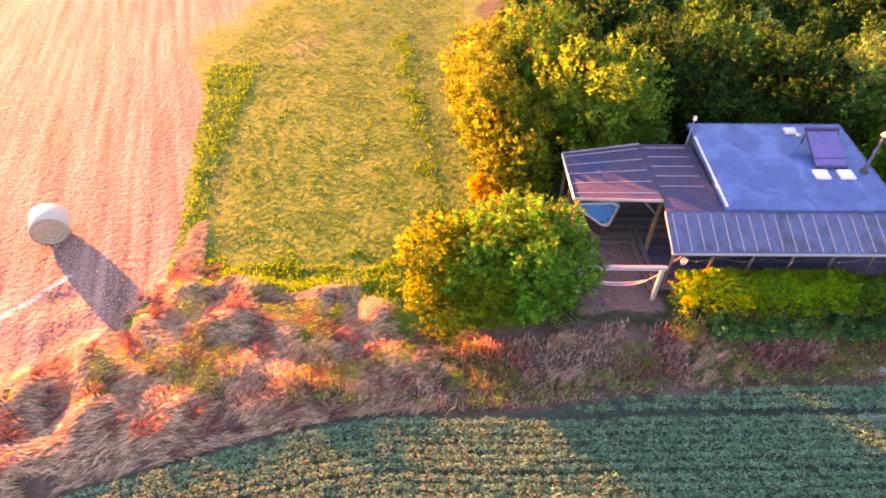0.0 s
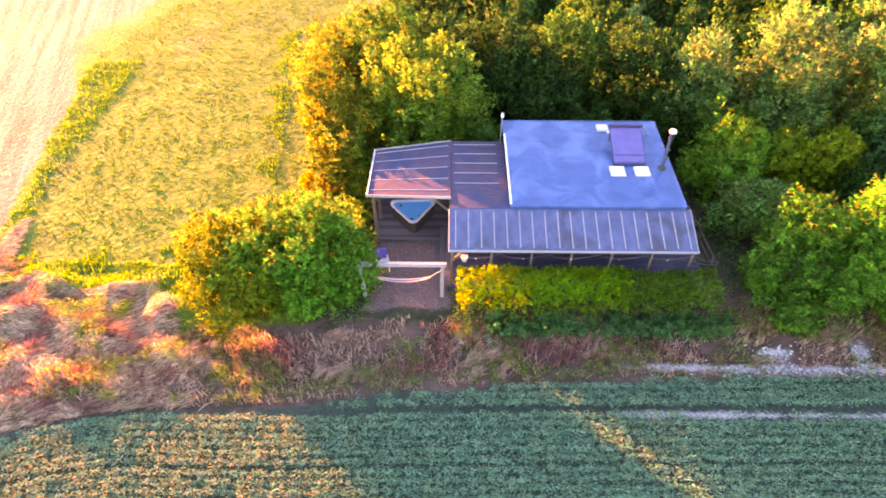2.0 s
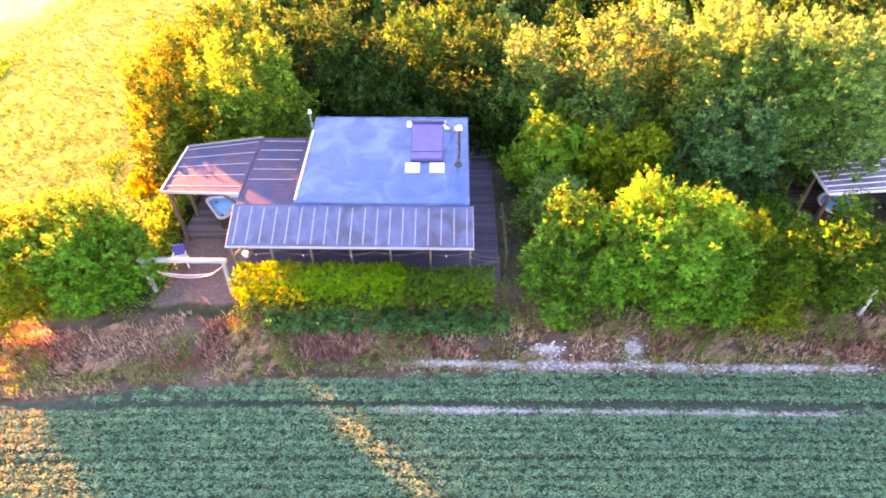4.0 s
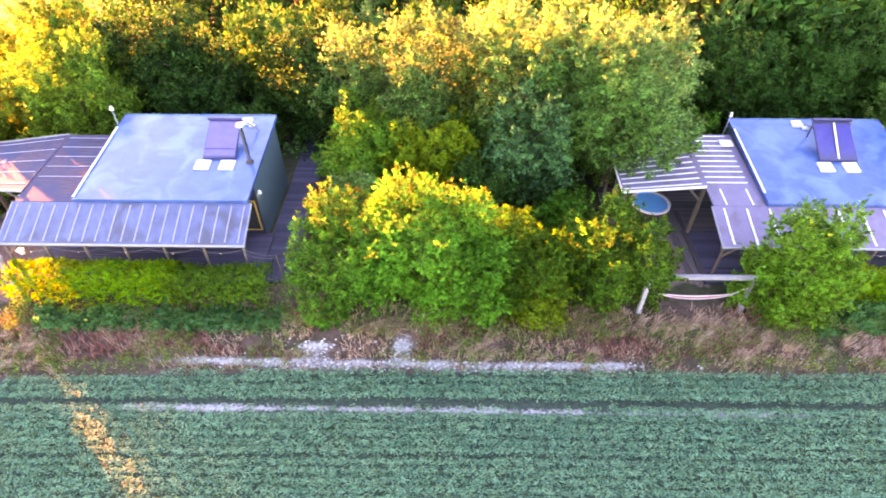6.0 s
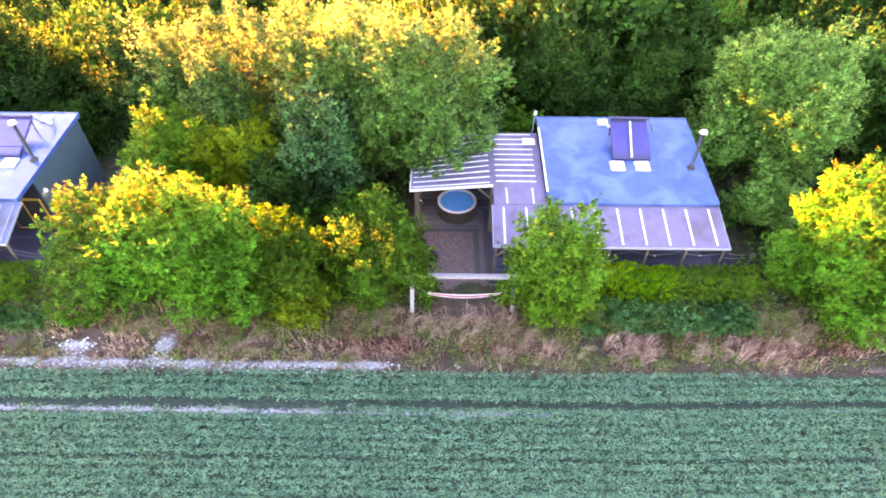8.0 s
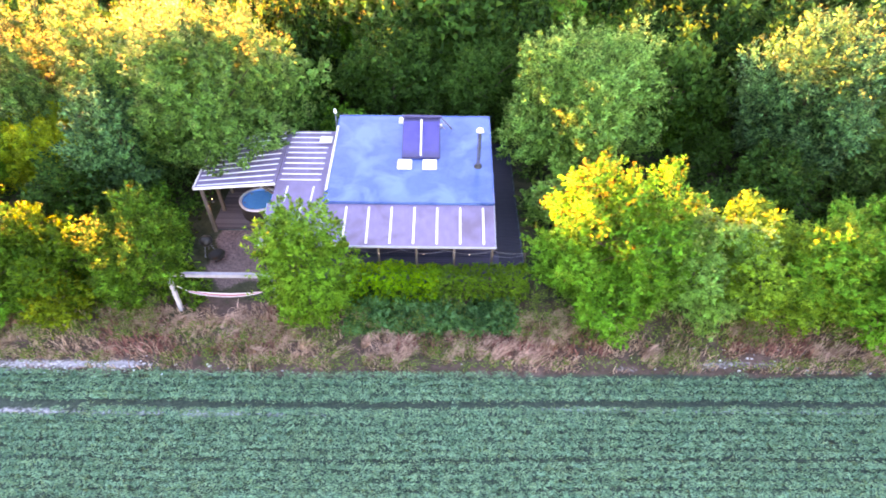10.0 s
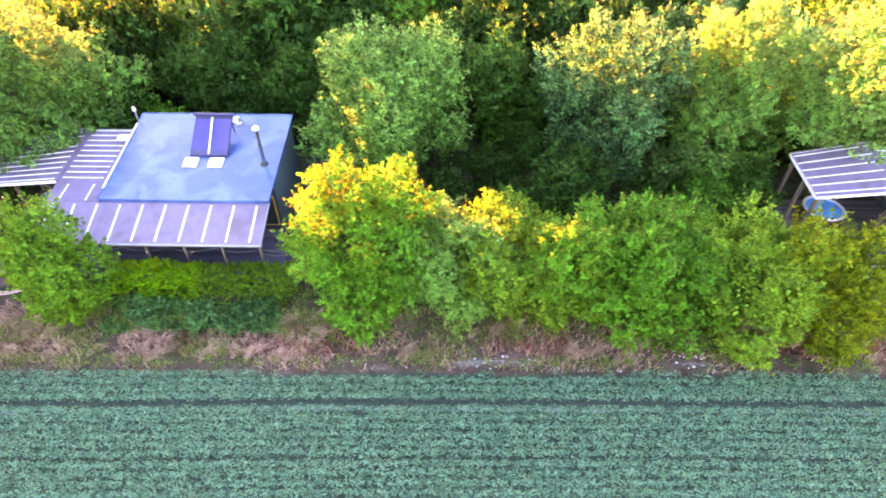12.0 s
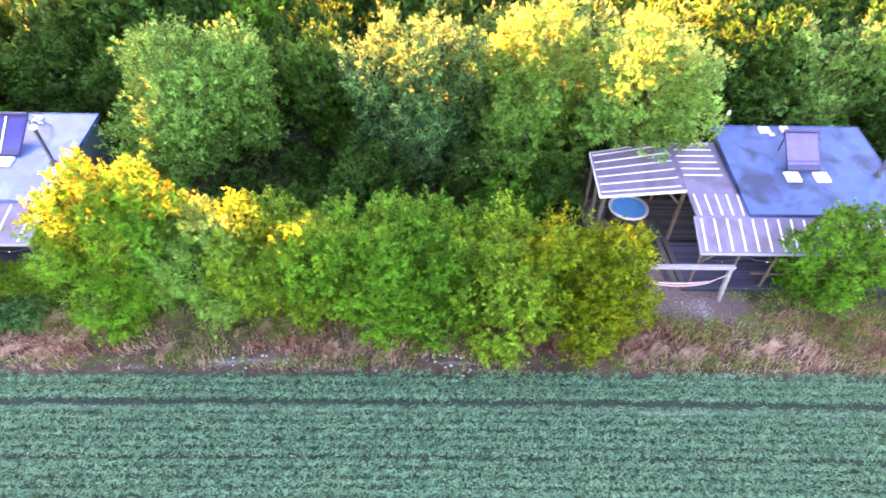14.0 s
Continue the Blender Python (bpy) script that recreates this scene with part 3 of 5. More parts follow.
def tree(name, label, category, rx, ry, top, low=0.25, length=0.5, gap=0.27, leaf=0.13, per=22, material=None, seed=1, trunk=0.14, stems=1, group="", skin=22, lobes=9, peak=0.6, rise=0.55):
    """A tree or bush at the origin: trunk or stems with limbs, and a crown of leafy shoots that stand gap apart. rise: how far the shoots turn upwards."""
    rng = np.random.default_rng(seed)
    root = thing(name, label, category, group=group)
    crown_mid = (low + top) / 2
    for s in range(stems):
        a = s * 2.4 + seed
        foot = Vector((math.cos(a), math.sin(a), 0)) * (0.0 if stems == 1 else 0.35)
        head = Vector((math.cos(a) * rx * (0.05 if stems == 1 else 0.35), math.sin(a) * ry * (0.05 if stems == 1 else 0.35), low + (top - low) * 0.55))
        mid = foot.lerp(head, 0.5) + Vector((0.1 * math.sin(a * 3), 0.1 * math.cos(a * 5), 0))
        bm = rod(foot - Vector((0, 0, 0.25)), mid, trunk, trunk * 0.7, 8)
        rod(mid, head, trunk * 0.7, trunk * 0.35, 7, bm)
        for k in range(5 if stems == 1 else 3):
            b = a + k * 1.9
            start = mid.lerp(head, 0.15 + 0.16 * k)
            end = Vector((math.cos(b) * rx * 0.62, math.sin(b) * ry * 0.62, crown_mid + (top - low) * (0.05 + 0.06 * k)))
            rod(start, end, trunk * 0.38, trunk * 0.12, 5, bm)
        part("trunk" if stems == 1 else "stem", bm, BARK, root)
    lc, lw = crown_lobes(rx, ry, low, top, lobes, rng, peak)
    area = 4 * math.pi * ((rx * ry) ** 1.6 / 3 + 2 * (rx * (top - low) / 2) ** 1.6 / 3) ** (1 / 1.6)
    c, out = on_lobes(lc, lw, int(area / gap ** 2 * 5), rng, 0.3)
    keep = spaced(c, gap)
    c, out = c[keep], out[keep]
    thick = np.array([noise.noise(Vector(p) / (gap * 3.2) + Vector((seed, 0, 0))) for p in c])
    full = thick > -0.2
    c, out, thick = c[full], out[full], thick[full]
    way = out + [0, 0, rise] + rng.normal(size=c.shape) * 0.38
    way /= np.linalg.norm(way, axis=1)[:, None]
    long = length * rng.uniform(0.55, 1.1, len(c)) * np.where(rng.uniform(size=len(c)) < 0.14, 1.6, 1.0) * (1 + 0.8 * thick)
    inside, _ = on_lobes(lc, lw * 0.84, int(area * skin), rng)
    inside = np.concatenate([inside, inner_spots(rx, ry, low, top, int(area * skin * 0.3), rng)])
    crown = new("crown", shoots_mesh("crown", c - way * long[:, None] * 0.5 + out * (thick * length * 0.95)[:, None], way, long, per, leaf, material, rng, inside, leaf * 1.5))
    crown.parent = root
    return root


def put(ob, x, y, turn=0.0, size=1.0, sink=0.05):
    ob.matrix_basis = pose(x, y, float(ground_z(x, y)) - sink, 0, 0, turn) @ Matrix.Scale(size, 4)
    return ob


def plant(x, y, turn=0.0, size=1.0, **kw):
    return put(tree(**kw), x, y, turn, size)


BUSHES = "bushes along the field edge"
HAZEL = "large green hazel bush on the grassy field edge"
# x, y, rx, ry, height, seed, label, material
FRONT = [
    (1.9, 17.9, 2.4, 2.3, 5.0, 3, "large rounded hazel bush on the verge", LEAF_OAK),
    # left half of the hazel bush, its sunlit gold in the leaf colour
    (-0.05, 17.6, 1.95, 2.1, 4.6, 2, "hazel bush at the lawn edge, sunlit gold put into its leaves", LEAF_YELLOW),
    (4.3, 20.7, 0.8, 0.9, 1.3, 43, "low hazel bush beside the tub deck", LEAF_OLIVE),
    (4.1, 22.5, 0.8, 0.9, 1.4, 44, "low hazel bush beside the tub deck", LEAF_OLIVE),
    (3.85, 17.9, 1.55, 1.3, 4.7, 4, "green hazel bush beside the patio of the cabin", LEAF_OAK),
    (23.3, 17.3, 2.0, 2.2, 5.2, 5, HAZEL, LEAF_OAK),
    (26.5, 17.5, 2.6, 2.5, 6.4, 6, "large green bush with a sunlit golden top", LEAF_OAK),
    (28.6, 16.9, 1.4, 1.6, 4.3, 17, "green hazel bush beside a larger one", LEAF_OAK),
    (30.7, 17.8, 1.9, 1.9, 4.3, 7, "dull green thorn bush between two hazel bushes", LEAF_DULL),
    (31.1, 16.4, 1.0, 1.0, 2.9, 18, "low yellowish thorn bush on the field edge", LEAF_YELLOW),
    (34.25, 17.8, 1.85, 2.0, 4.9, 8, "olive green thorn bush on the field edge", LEAF_HAZE),
    (41.1, 16.75, 1.5, 1.35, 6.4, 9, "young bright green field maple before the cabin", LEAF_HAZE),
    (53.1, 17.6, 2.75, 2.1, 7.0, 10, "tall green bush with a sunlit golden crown", LEAF_OAK),
    (56.4, 17.6, 2.5, 2.2, 5.4, 11, "pale mint green ash bush in the long hedge", LEAF_ASH),
    (59.6, 17.4, 2.6, 2.2, 5.2, 12, "brownish olive thorn bush in the long hedge", LEAF_OLIVE),
    (62.6, 17.2, 2.4, 2.2, 5.4, 13, "deep green hazel bush in the long hedge", LEAF_OAK),
    (65.4, 17.3, 2.5, 2.3, 5.35, 14, "dense mid green bush in the long hedge", LEAF_OAK),
    (68.6, 17.1, 2.6, 2.4, 5.4, 19, "brownish green thorn bush in the long hedge", LEAF_OLIVE),
    (71.6, 17.0, 2.3, 2.0, 5.1, 15, "yellowish green bush at the end of the hedge", LEAF_YELLOW),
    (82.4, 18.2, 1.95, 1.8, 4.9, 16, "bright green field maple before the cabin", LEAF_OAK),
]
for x, y, rx, ry, top, seed, label, material in FRONT:
    plant(x, y, name="bush", label=label, category="bush", rx=rx * 1.08, ry=ry * 1.02, top=top - 0.1, length=0.66, gap=0.31, leaf=0.125, per=27, skin=20, lobes=15, peak=0.3, material=material, seed=seed, trunk=0.09, stems=3, low=0.1, group=BUSHES)

TREES = "trees of the small wood"
MIDDLE = [
    (35.7, 25.8, 3.6, 3.5, 9.8, 21, "tall spreading ash tree overhanging the cabin canopy", LEAF_ASH, 1.2),
    (33.6, 26.4, 2.4, 2.4, 9.2, 22, "slim ash tree with a sunlit golden top", LEAF_ASH, 1.2),
    (31.2, 27.2, 2.8, 2.7, 9.3, 41, "tall ash tree with a sunlit golden top behind the bushes", LEAF_ASH, 1.0),
    (31.3, 24.4, 2.2, 2.1, 6.9, 23, "grey-green ash tree behind the bushes", LEAF_BLUE, 0.8),
    (26.2, 28.2, 2.7, 2.5, 8.0, 24, "ash tree with a sunlit golden top", LEAF_ASH, 0.8),
    (21.9, 29.4, 1.8, 1.8, 7.0, 42, "slender ash tree with a sunlit tip", LEAF_ASH, 0.6),
    (23.1, 25.4, 2.2, 2.0, 4.7, 25, "low green shrub beside the path of the cabin", LEAF_HAZE, 0.2),
    (26.8, 25.0, 2.1, 1.9, 4.5, 26, "low yellow-green elder shrub under the trees", LEAF_YELLOW, 0.2),
    (53.7, 27.2, 4.0, 3.6, 8.0, 27, "broad pale green ash tree behind the cabin, lit tone put into its leaves", LEAF_ASH_LIT, 0.9),
    (64.8, 27.2, 3.0, 2.8, 8.7, 28, "tall grey-green ash tree with sunlit golden tips", LEAF_BLUE, 1.0),
    (70.4, 27.2, 3.2, 2.9, 9.2, 29, "tall ash tree with a wide sunlit golden top", LEAF_ASH, 1.0),
    (75.4, 25.4, 2.9, 2.9, 9.4, 30, "tall ash tree leaning over the cabin canopy", LEAF_ASH, 3.0),
    (7.6, 28.3, 2.8, 2.6, 7.4, 31, "thick green thorn tree at the wood edge", LEAF_OLIVE, 0.3),
    (2.7, 28.7, 2.05, 2.2, 6.0, 32, "sunlit golden thorn bush at the wood edge", LEAF_THORN_SUNLIT, 0.2),
    (3.1, 26.3, 1.5, 1.4, 4.5, 45, "sunlit golden thorn bush beside the canopy", LEAF_THORN_SUNLIT, 0.1),
    (4.0, 25.0, 0.95, 0.9, 4.0, 46, "small sunlit thorn bush beside the canopy", LEAF_THORN_SUNLIT, 0.1),
    (2.6, 36.2, 2.6, 2.6, 5.8, 33, "sunlit golden thorn bush at the wood edge", LEAF_THORN_SUNLIT, 0.2),
    (2.1, 32.3, 2.1, 2.2, 6.3, 38, "sunlit thorn tree at the wood edge", LEAF_THORN_SUNLIT, 0.3),
    (13.6, 30.0, 2.8, 2.5, 6.6, 34, "tree behind the cabin with shade put into its green", LEAF_WOOD, 0.4),
    (19.6, 30.6, 2.6, 2.4, 6.4, 35, "tree behind the cabin with shade put into its green", LEAF_WOOD, 0.4),
    # the next two trees are added to stop sun reaching the first roof
    (10.4, 31.2, 2.6, 2.5, 7.2, 39, "thick green tree added in the wood to keep sun off the roof", LEAF_WOOD, 0.4),
    (5.2, 32.4, 2.5, 2.4, 7.2, 40, "thick green tree added near the wood edge to keep sun off the roof", LEAF_OAK, 0.4),
    (48.6, 31.4, 2.9, 2.6, 5.8, 36, "shrubby tree behind the cabin with shade put into its green", LEAF_WOOD, 0.4),
    (43.6, 31.6, 2.9, 2.6, 6.4, 37, "shrubby tree behind the cabin with shade put into its green", LEAF_WOOD, 0.4),
]
for x, y, rx, ry, top, seed, label, material, low in MIDDLE:
    plant(x, y, name="tree", label=label, category="tree", rx=rx, ry=ry, top=top - 0.15, length=1.0, gap=0.45, leaf=0.15, per=46, skin=16, lobes=18, peak=0.9, material=material, seed=seed, trunk=0.16, low=low, group=TREES)

# the wood behind: six kinds of tree, set out unevenly
KINDS = []
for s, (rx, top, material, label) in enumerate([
        (2.5, 6.2, LEAF_WOOD, "tree in the thick wood with shade put into its green"), (2.2, 5.6, LEAF_OAK, "green hazel tree in the thick wood"), (2.6, 6.9, LEAF_ASH, "pale green ash tree in the thick wood"),
        (2.0, 5.0, LEAF_WOOD, "low thorn tree in the thick wood with shade put into its green"), (2.4, 5.8, LEAF_WOOD, "mid green maple tree in the thick wood"), (2.8, 6.5, LEAF_WOOD, "broad tree in the thick wood with shade put into its green")]):
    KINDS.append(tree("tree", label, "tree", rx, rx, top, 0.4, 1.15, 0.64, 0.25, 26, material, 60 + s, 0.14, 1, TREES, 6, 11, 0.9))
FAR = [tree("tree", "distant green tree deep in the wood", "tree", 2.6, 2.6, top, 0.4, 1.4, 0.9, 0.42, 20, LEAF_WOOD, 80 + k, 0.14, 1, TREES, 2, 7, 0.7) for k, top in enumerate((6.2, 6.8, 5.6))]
rng = np.random.default_rng(5)
taken = [(t[0], t[1], t[2]) for t in MIDDLE]
spots = []
for j in range(8):
    for i in range(34):
        x = 4.5 + i * 3.25 + (j % 2) * 1.6 + rng.uniform(-0.9, 0.9) + max(0, j - 4) * 0.6
        y = 30.2 + j * 3.3 + rng.uniform(-0.8, 0.8)
        if all((x - a) ** 2 + (y - b) ** 2 > (r * 0.75 + 1.3) ** 2 for a, b, r in taken):
            spots.append((x, y))
placed = set()
for x, y in spots:
    pool = KINDS if y < 42 else FAR
    # trees made extra tall, tops out of view, to shade the long hedge
    tall = 42.5 < x < 52 and y < 38
    src = pool[int(rng.integers(0, len(pool)))] if not tall else KINDS[(0, 2, 5)[int(rng.integers(0, 3))]]
    # sizes by region are set to stop or pass the low sun
    size = rng.uniform(0.85, 1.05) * (1.6 if tall else 1.12 if 33 < x <= 42.5 and y < 36 else 1.15 if 52 <= x < 60 and y < 40 else 0.95 if x < 34 and y < 37 else 0.74 if x < 30 else 1.22)
    m = pose(x, y, float(ground_z(x, y)) - 0.05, 0, 0, rng.uniform(0, 360))
    shape = (size * 0.9, size * 0.9, size * rng.uniform(0.9, 1.1))
    if src not in placed:
        placed.add(src)
        ob = src
        ob.matrix_basis = m
    else:
        ob = copy_thing(src, m)
    ob.scale = shape

# shrubs in the strip between the bushes and the wood
for x, y, size in ((23.0, 21.9, 0.5), (29.0, 22.3, 0.55), (33.0, 21.6, 0.5), (52.3, 22.6, 0.5), (56.4, 22.4, 0.6), (59.6, 22.0, 0.55), (62.4, 23.3, 0.6), (65.6, 22.0, 0.5), (68.8, 22.6, 0.55), (71.3, 23.9, 0.45), (58.9, 25.6, 0.42),
                   (61.3, 27.6, 0.4), (67.6, 25.0, 0.5), (22.0, 28.6, 0.6), (28.4, 28.6, 0.7), (51.6, 30.4, 0.55), (59.4, 29.8, 0.5), (10.6, 27.6, 0.45), (16.4, 28.0, 0.5), (45.8, 28.9, 0.5), (41.0, 28.8, 0.55), (38.5, 28.8, 0.6),
                   (89.6, 23.0, 0.7), (90.0, 27.6, 0.9), (80.5, 28.6, 0.7), (84.6, 28.4, 0.75), (88.4, 18.8, 0.6), (93.5, 18.5, 0.8), (97.5, 18.8, 0.8)):
    src = KINDS[int(rng.integers(0, 6))]
    ob = tagged(copy_thing(src, pose(x, y, float(ground_z(x, y)) - 0.05, 0, 0, rng.uniform(0, 360))), "dark green shrub between the bushes and the wood", "shrub", "shrubs")
    ob.name = "shrub"
    ob.scale = (size * 1.15, size * 1.15, size)


for k, (x, y, r, h) in enumerate(((1.5, 25.6, 0.8, 1.2), (2.3, 24.6, 0.7, 1.0), (0.9, 39.8, 1.0, 1.7))):
    plant(x, y, name="bracken", label="clump of yellow-orange dead bracken at the wood edge", category="bracken", rx=r, ry=r, top=h, length=0.35, gap=0.2, leaf=0.12, per=14, skin=20, lobes=7, peak=0.3, material=LEAF_GOLD, seed=52 + k, trunk=0.03, stems=3, low=0.05, group="bracken clumps")


# ---- hedges, crops and grasses ----
def hedge(x0, x1, y, depth, height, seed, label, material=LEAF_HEDGE):
    """A clipped hedge: a row of stems and leafy shoots over its top, front and back."""
    rng = np.random.default_rng(seed)
    mid, g0 = (x0 + x1) / 2, float(ground_z((x0 + x1) / 2, y))
    n = int((x1 - x0) * 260)
    cx, u = rng.uniform(x0 - mid, x1 - mid, n), rng.uniform(0, 1, n)
    a = np.pi * u
    cy, cz = -np.cos(a) * depth / 2, height * (0.15 + 0.8 * np.sin(a) ** 0.45) * (1 + 0.08 * ripple(cx + mid, 3 * u, 0.7))
    out = np.c_[0.25 * ripple(cx, cz, 0.5), -np.cos(a), np.sin(a) + 0.35]
    c = np.c_[cx, cy * (1 + 0.12 * ripple(cx, cz, 0.6)), cz]
    keep = spaced(c, 0.19)
    c, way = c[keep], out[keep] + rng.normal(size=(len(keep), 3)) * 0.35
    way /= np.linalg.norm(way, axis=1)[:, None]
    long = rng.uniform(0.22, 0.46, len(c))
    inner = np.c_[rng.uniform(x0 - mid, x1 - mid, n), rng.uniform(-0.35, 0.35, n) * depth, rng.uniform(0.1, 0.85, n) * height]
    root = thing("hedge", label, "hedge", (mid, y, g0))
    for k in range(int(x1 - x0) + 1):
        sx = x0 - mid + 0.4 + k
        part("stem", rod((sx, 0, -0.2), (sx + 0.1, 0.1, height * 0.7), 0.04, 0.015, 5), BARK, root)
    ob = new("hedge_leaves", shoots_mesh("hedge_leaves", c - way * long[:, None] * 0.5, way, long, 22, 0.085, material, rng, inner, 0.14))
    ob.parent = root


hedge(9.2, 16.2, 17.1, 1.5, 2.0, 71, "clipped yellow-green hedge before the veranda")
hedge(15.9, 19.9, 17.1, 1.5, 1.75, 73, "dull olive green hedge before the veranda", LEAF_DULL)
hedge(42.7, 46.4, 17.65, 1.2, 1.95, 72, "bright green hedge before the veranda")
hedge(46.1, 50.2, 17.75, 1.3, 1.7, 74, "olive green hedge before the veranda", LEAF_DULL)


def tufts(name, label, x, y, h, w, lean, material, rng, kind="stuff", bend=0.35):
    """Grass blades (two triangles joined) at the places x, y: height h, width w."""
    n = len(x)
    z = ground_z(x, y) - 0.02
    a = rng.uniform(0, 2 * np.pi, n)
    hh = h * rng.uniform(0.5, 1.25, n)
    dx, dy = np.cos(a), np.sin(a)
    tilt = lean * rng.uniform(0.2, 1.2, n) * hh
    foot = np.c_[x, y, z]
    s = np.c_[-dy, dx, np.zeros(n)] * (w * rng.uniform(0.6, 1.4, n))[:, None] / 2
    out = np.c_[dx, dy, np.zeros(n)]
    mid = foot + out * (tilt * bend)[:, None] + np.c_[np.zeros((n, 2)), hh * 0.6]
    tip = foot + out * tilt[:, None] + np.c_[np.zeros((n, 2)), hh]
    v = np.stack([foot - s, foot + s, mid + s * 0.8, tip, mid - s * 0.8], 1).reshape(-1, 3)
    i = np.arange(n)[:, None] * 5
    f = np.concatenate([i + [[0, 1, 2]], i + [[0, 2, 4]], i + [[4, 2, 3]]])
    return tagged(new(name, mesh_from(name, v, f, material)), label, "grass", kind=kind)


def scatter(rng, n, x0, x1, y0, y1, keep):
    x, y = rng.uniform(x0, x1, n), rng.uniform(y0, y1, n)
    k = keep(x, y)
    return x[k], y[k]


rng = np.random.default_rng(11)


def grown(x, y):
    """True where the chalk is not laid bare."""
    ok = ~((np.abs(y - 14.2 - 0.1 * ripple(x, y, 2.2)) < 0.16 + 0.12 * ripple(x, y, 0.7)) & (x > 17) & (x < 35.5))
    for cx, cy, rx, ry in ((25.6, 15.1, 0.6, 0.8), (22.0, 14.9, 1.3, 0.4), (29.5, 15.0, 0.8, 0.3), (59.0, 14.7, 1.2, 0.35), (66.0, 14.6, 1.2, 0.35), (77.0, 17.4, 2.3, 1.0)):
        ok &= ((x - cx) / rx) ** 2 + ((y - cy) / ry) ** 2 > 0.8 + 0.5 * ripple(x, y, 0.5)
    return ok


# crop rows, bending with the field's edge at one end
row = []
for off in (-1.36, -1.02, -0.68, -0.36, 0.22, 0.55, 0.88, 1.21, 1.54, 1.87, 2.27, 2.6, 2.93, 3.26, 3.59):
    px = np.arange(-19, 93, 0.125)
    px = px + rng.uniform(-0.06, 0.06, len(px))
    py = tramline(px) - off + rng.normal(size=len(px)) * 0.035
    ok = (py > 8.5 - 2.5 * smooth01(-8, -12, px)) & (py < crop_edge(px) - 0.05) & (rng.uniform(size=len(px)) < 1.03 + 0.08 * ripple(px, py, 1.3) - (off < 0) * 0.6 * (1 - smooth01(6, 12, px)) - (off == 0.22) * 0.85 * smooth01(15, 18, px) * (1 - smooth01(31, 36, px)))
    row.append(np.c_[px[ok], py[ok]])
row = np.concatenate(row)
centre = np.c_[row, ground_z(row[:, 0], row[:, 1]) + 0.17 + 0.04 * ripple(row[:, 0], row[:, 1], 0.8)]
crop = new("crop_plants", leaves_mesh("crop_plants", centre, rng.uniform(0.15, 0.25, len(row)), np.full(len(row), 34), 0.078, LEAF_CROP, rng, lift=0.9, slim=0.62, ruffle=0.3))
# the same field under and behind the flight, with coarser plants
far_rows = []
for j in range(48):
    px = np.arange(-22, 98, 0.4)
    px = px + rng.uniform(-0.12, 0.12, len(px))
    far_rows.append(np.c_[px, 8.5 - j * 0.45 + rng.normal(size=len(px)) * 0.05])
far_rows = np.concatenate(far_rows)
far_rows = far_rows[far_rows[:, 1] < crop_edge(far_rows[:, 0]) - 0.2]
back = new("crop_plants", leaves_mesh("crop_plants", np.c_[far_rows, ground_z(far_rows[:, 0], far_rows[:, 1]) + 0.2], rng.uniform(0.14, 0.24, len(far_rows)), np.full(len(far_rows), 4), 0.28, LEAF_CROP, rng, lift=0.8, slim=0.7))
tagged(back, "rows of leafy blue-green beet plants in the wide field", "crop", kind="stuff")
tagged(crop, "rows of leafy blue-green beet plants in the field", "crop", kind="stuff")

lawn = lambda x, y: (x > stubble_edge(y) + 0.3 * ripple(x, y, 1.5)) & (y > crop_edge(x) + 3.5) & ((x < 1.2 + 0.5 * ripple(x, y, 2)) | (y < 17)) & (ripple(x, y, 1.1) + rng.uniform(-1, 1, len(x)) > -0.6)
x, y = scatter(rng, 36000, -22, 4, 15, 58, lawn)
tufts("lawn_grass", "short patchy green and yellow lawn grass", x, y, 0.11 + 0.08 * ripple(x, y, 0.4), 0.05, 0.9, GRASS_LAWN, rng)
x, y = scatter(rng, 3600, -22, 2, 17.5, 58, lawn)
x, y = np.repeat(x, 9), np.repeat(y, 9)
x, y = x + rng.normal(size=len(x)) * 0.07, y + rng.normal(size=len(x)) * 0.07
tufts("lawn_clumps", "tufts of coarse grass standing out of the lawn", x, y, 0.1, 0.045, 1.3, GRASS_LAWN, rng)
x, y = scatter(rng, 60000, -20, 0.5, 22, 48, lambda x, y: ((x > stubble_edge(y) + 0.2 + 0.3 * ripple(x, y, 1.2)) & (x < stubble_edge(y) + 0.9 + 0.14 * (y - 22) + 0.5 * ripple(x, y, 1.5)) & (y < 42)  & (ripple(x, y, 0.7) + rng.uniform(-0.9, 0.9, len(x)) > -0.3)) | (np.abs(x + 1.3 + 0.16 * (y - 28) - 0.4 * ripple(x, y, 1.4)) < 0.8 * rng.uniform(0, 1.6, len(x)) * (0.6 + 0.6 * ripple(x, y, 1.3))))
gx, gy = scatter(rng, 9000, -12.5, 0, 17, 21.5, lambda x, y: (y > 17.4 + 0.5 * ripple(x, y, 1.1)) & (np.exp(-((y - 18.8) / 1.3) ** 2) + 0.5 * ripple(x, y, 0.8) > 0.35))
x, y = np.r_[x, gx], np.r_[y, gy]
tufts("long_grass", "strips of longer green grass at the lawn edges", x, y, 0.19 + 0.08 * ripple(x, y, 0.6), 0.05, 0.6, GRASS_LONG, rng)
x, y = scatter(rng, 28000, -44, -12, 8, 58, lambda x, y: (x < stubble_edge(y)) & (y > crop_edge(x) + 0.5))
tufts("stubble", "pale cut straw stubble lying in rows", x, y, 0.07, 0.05, 2.2, STRAW, rng)
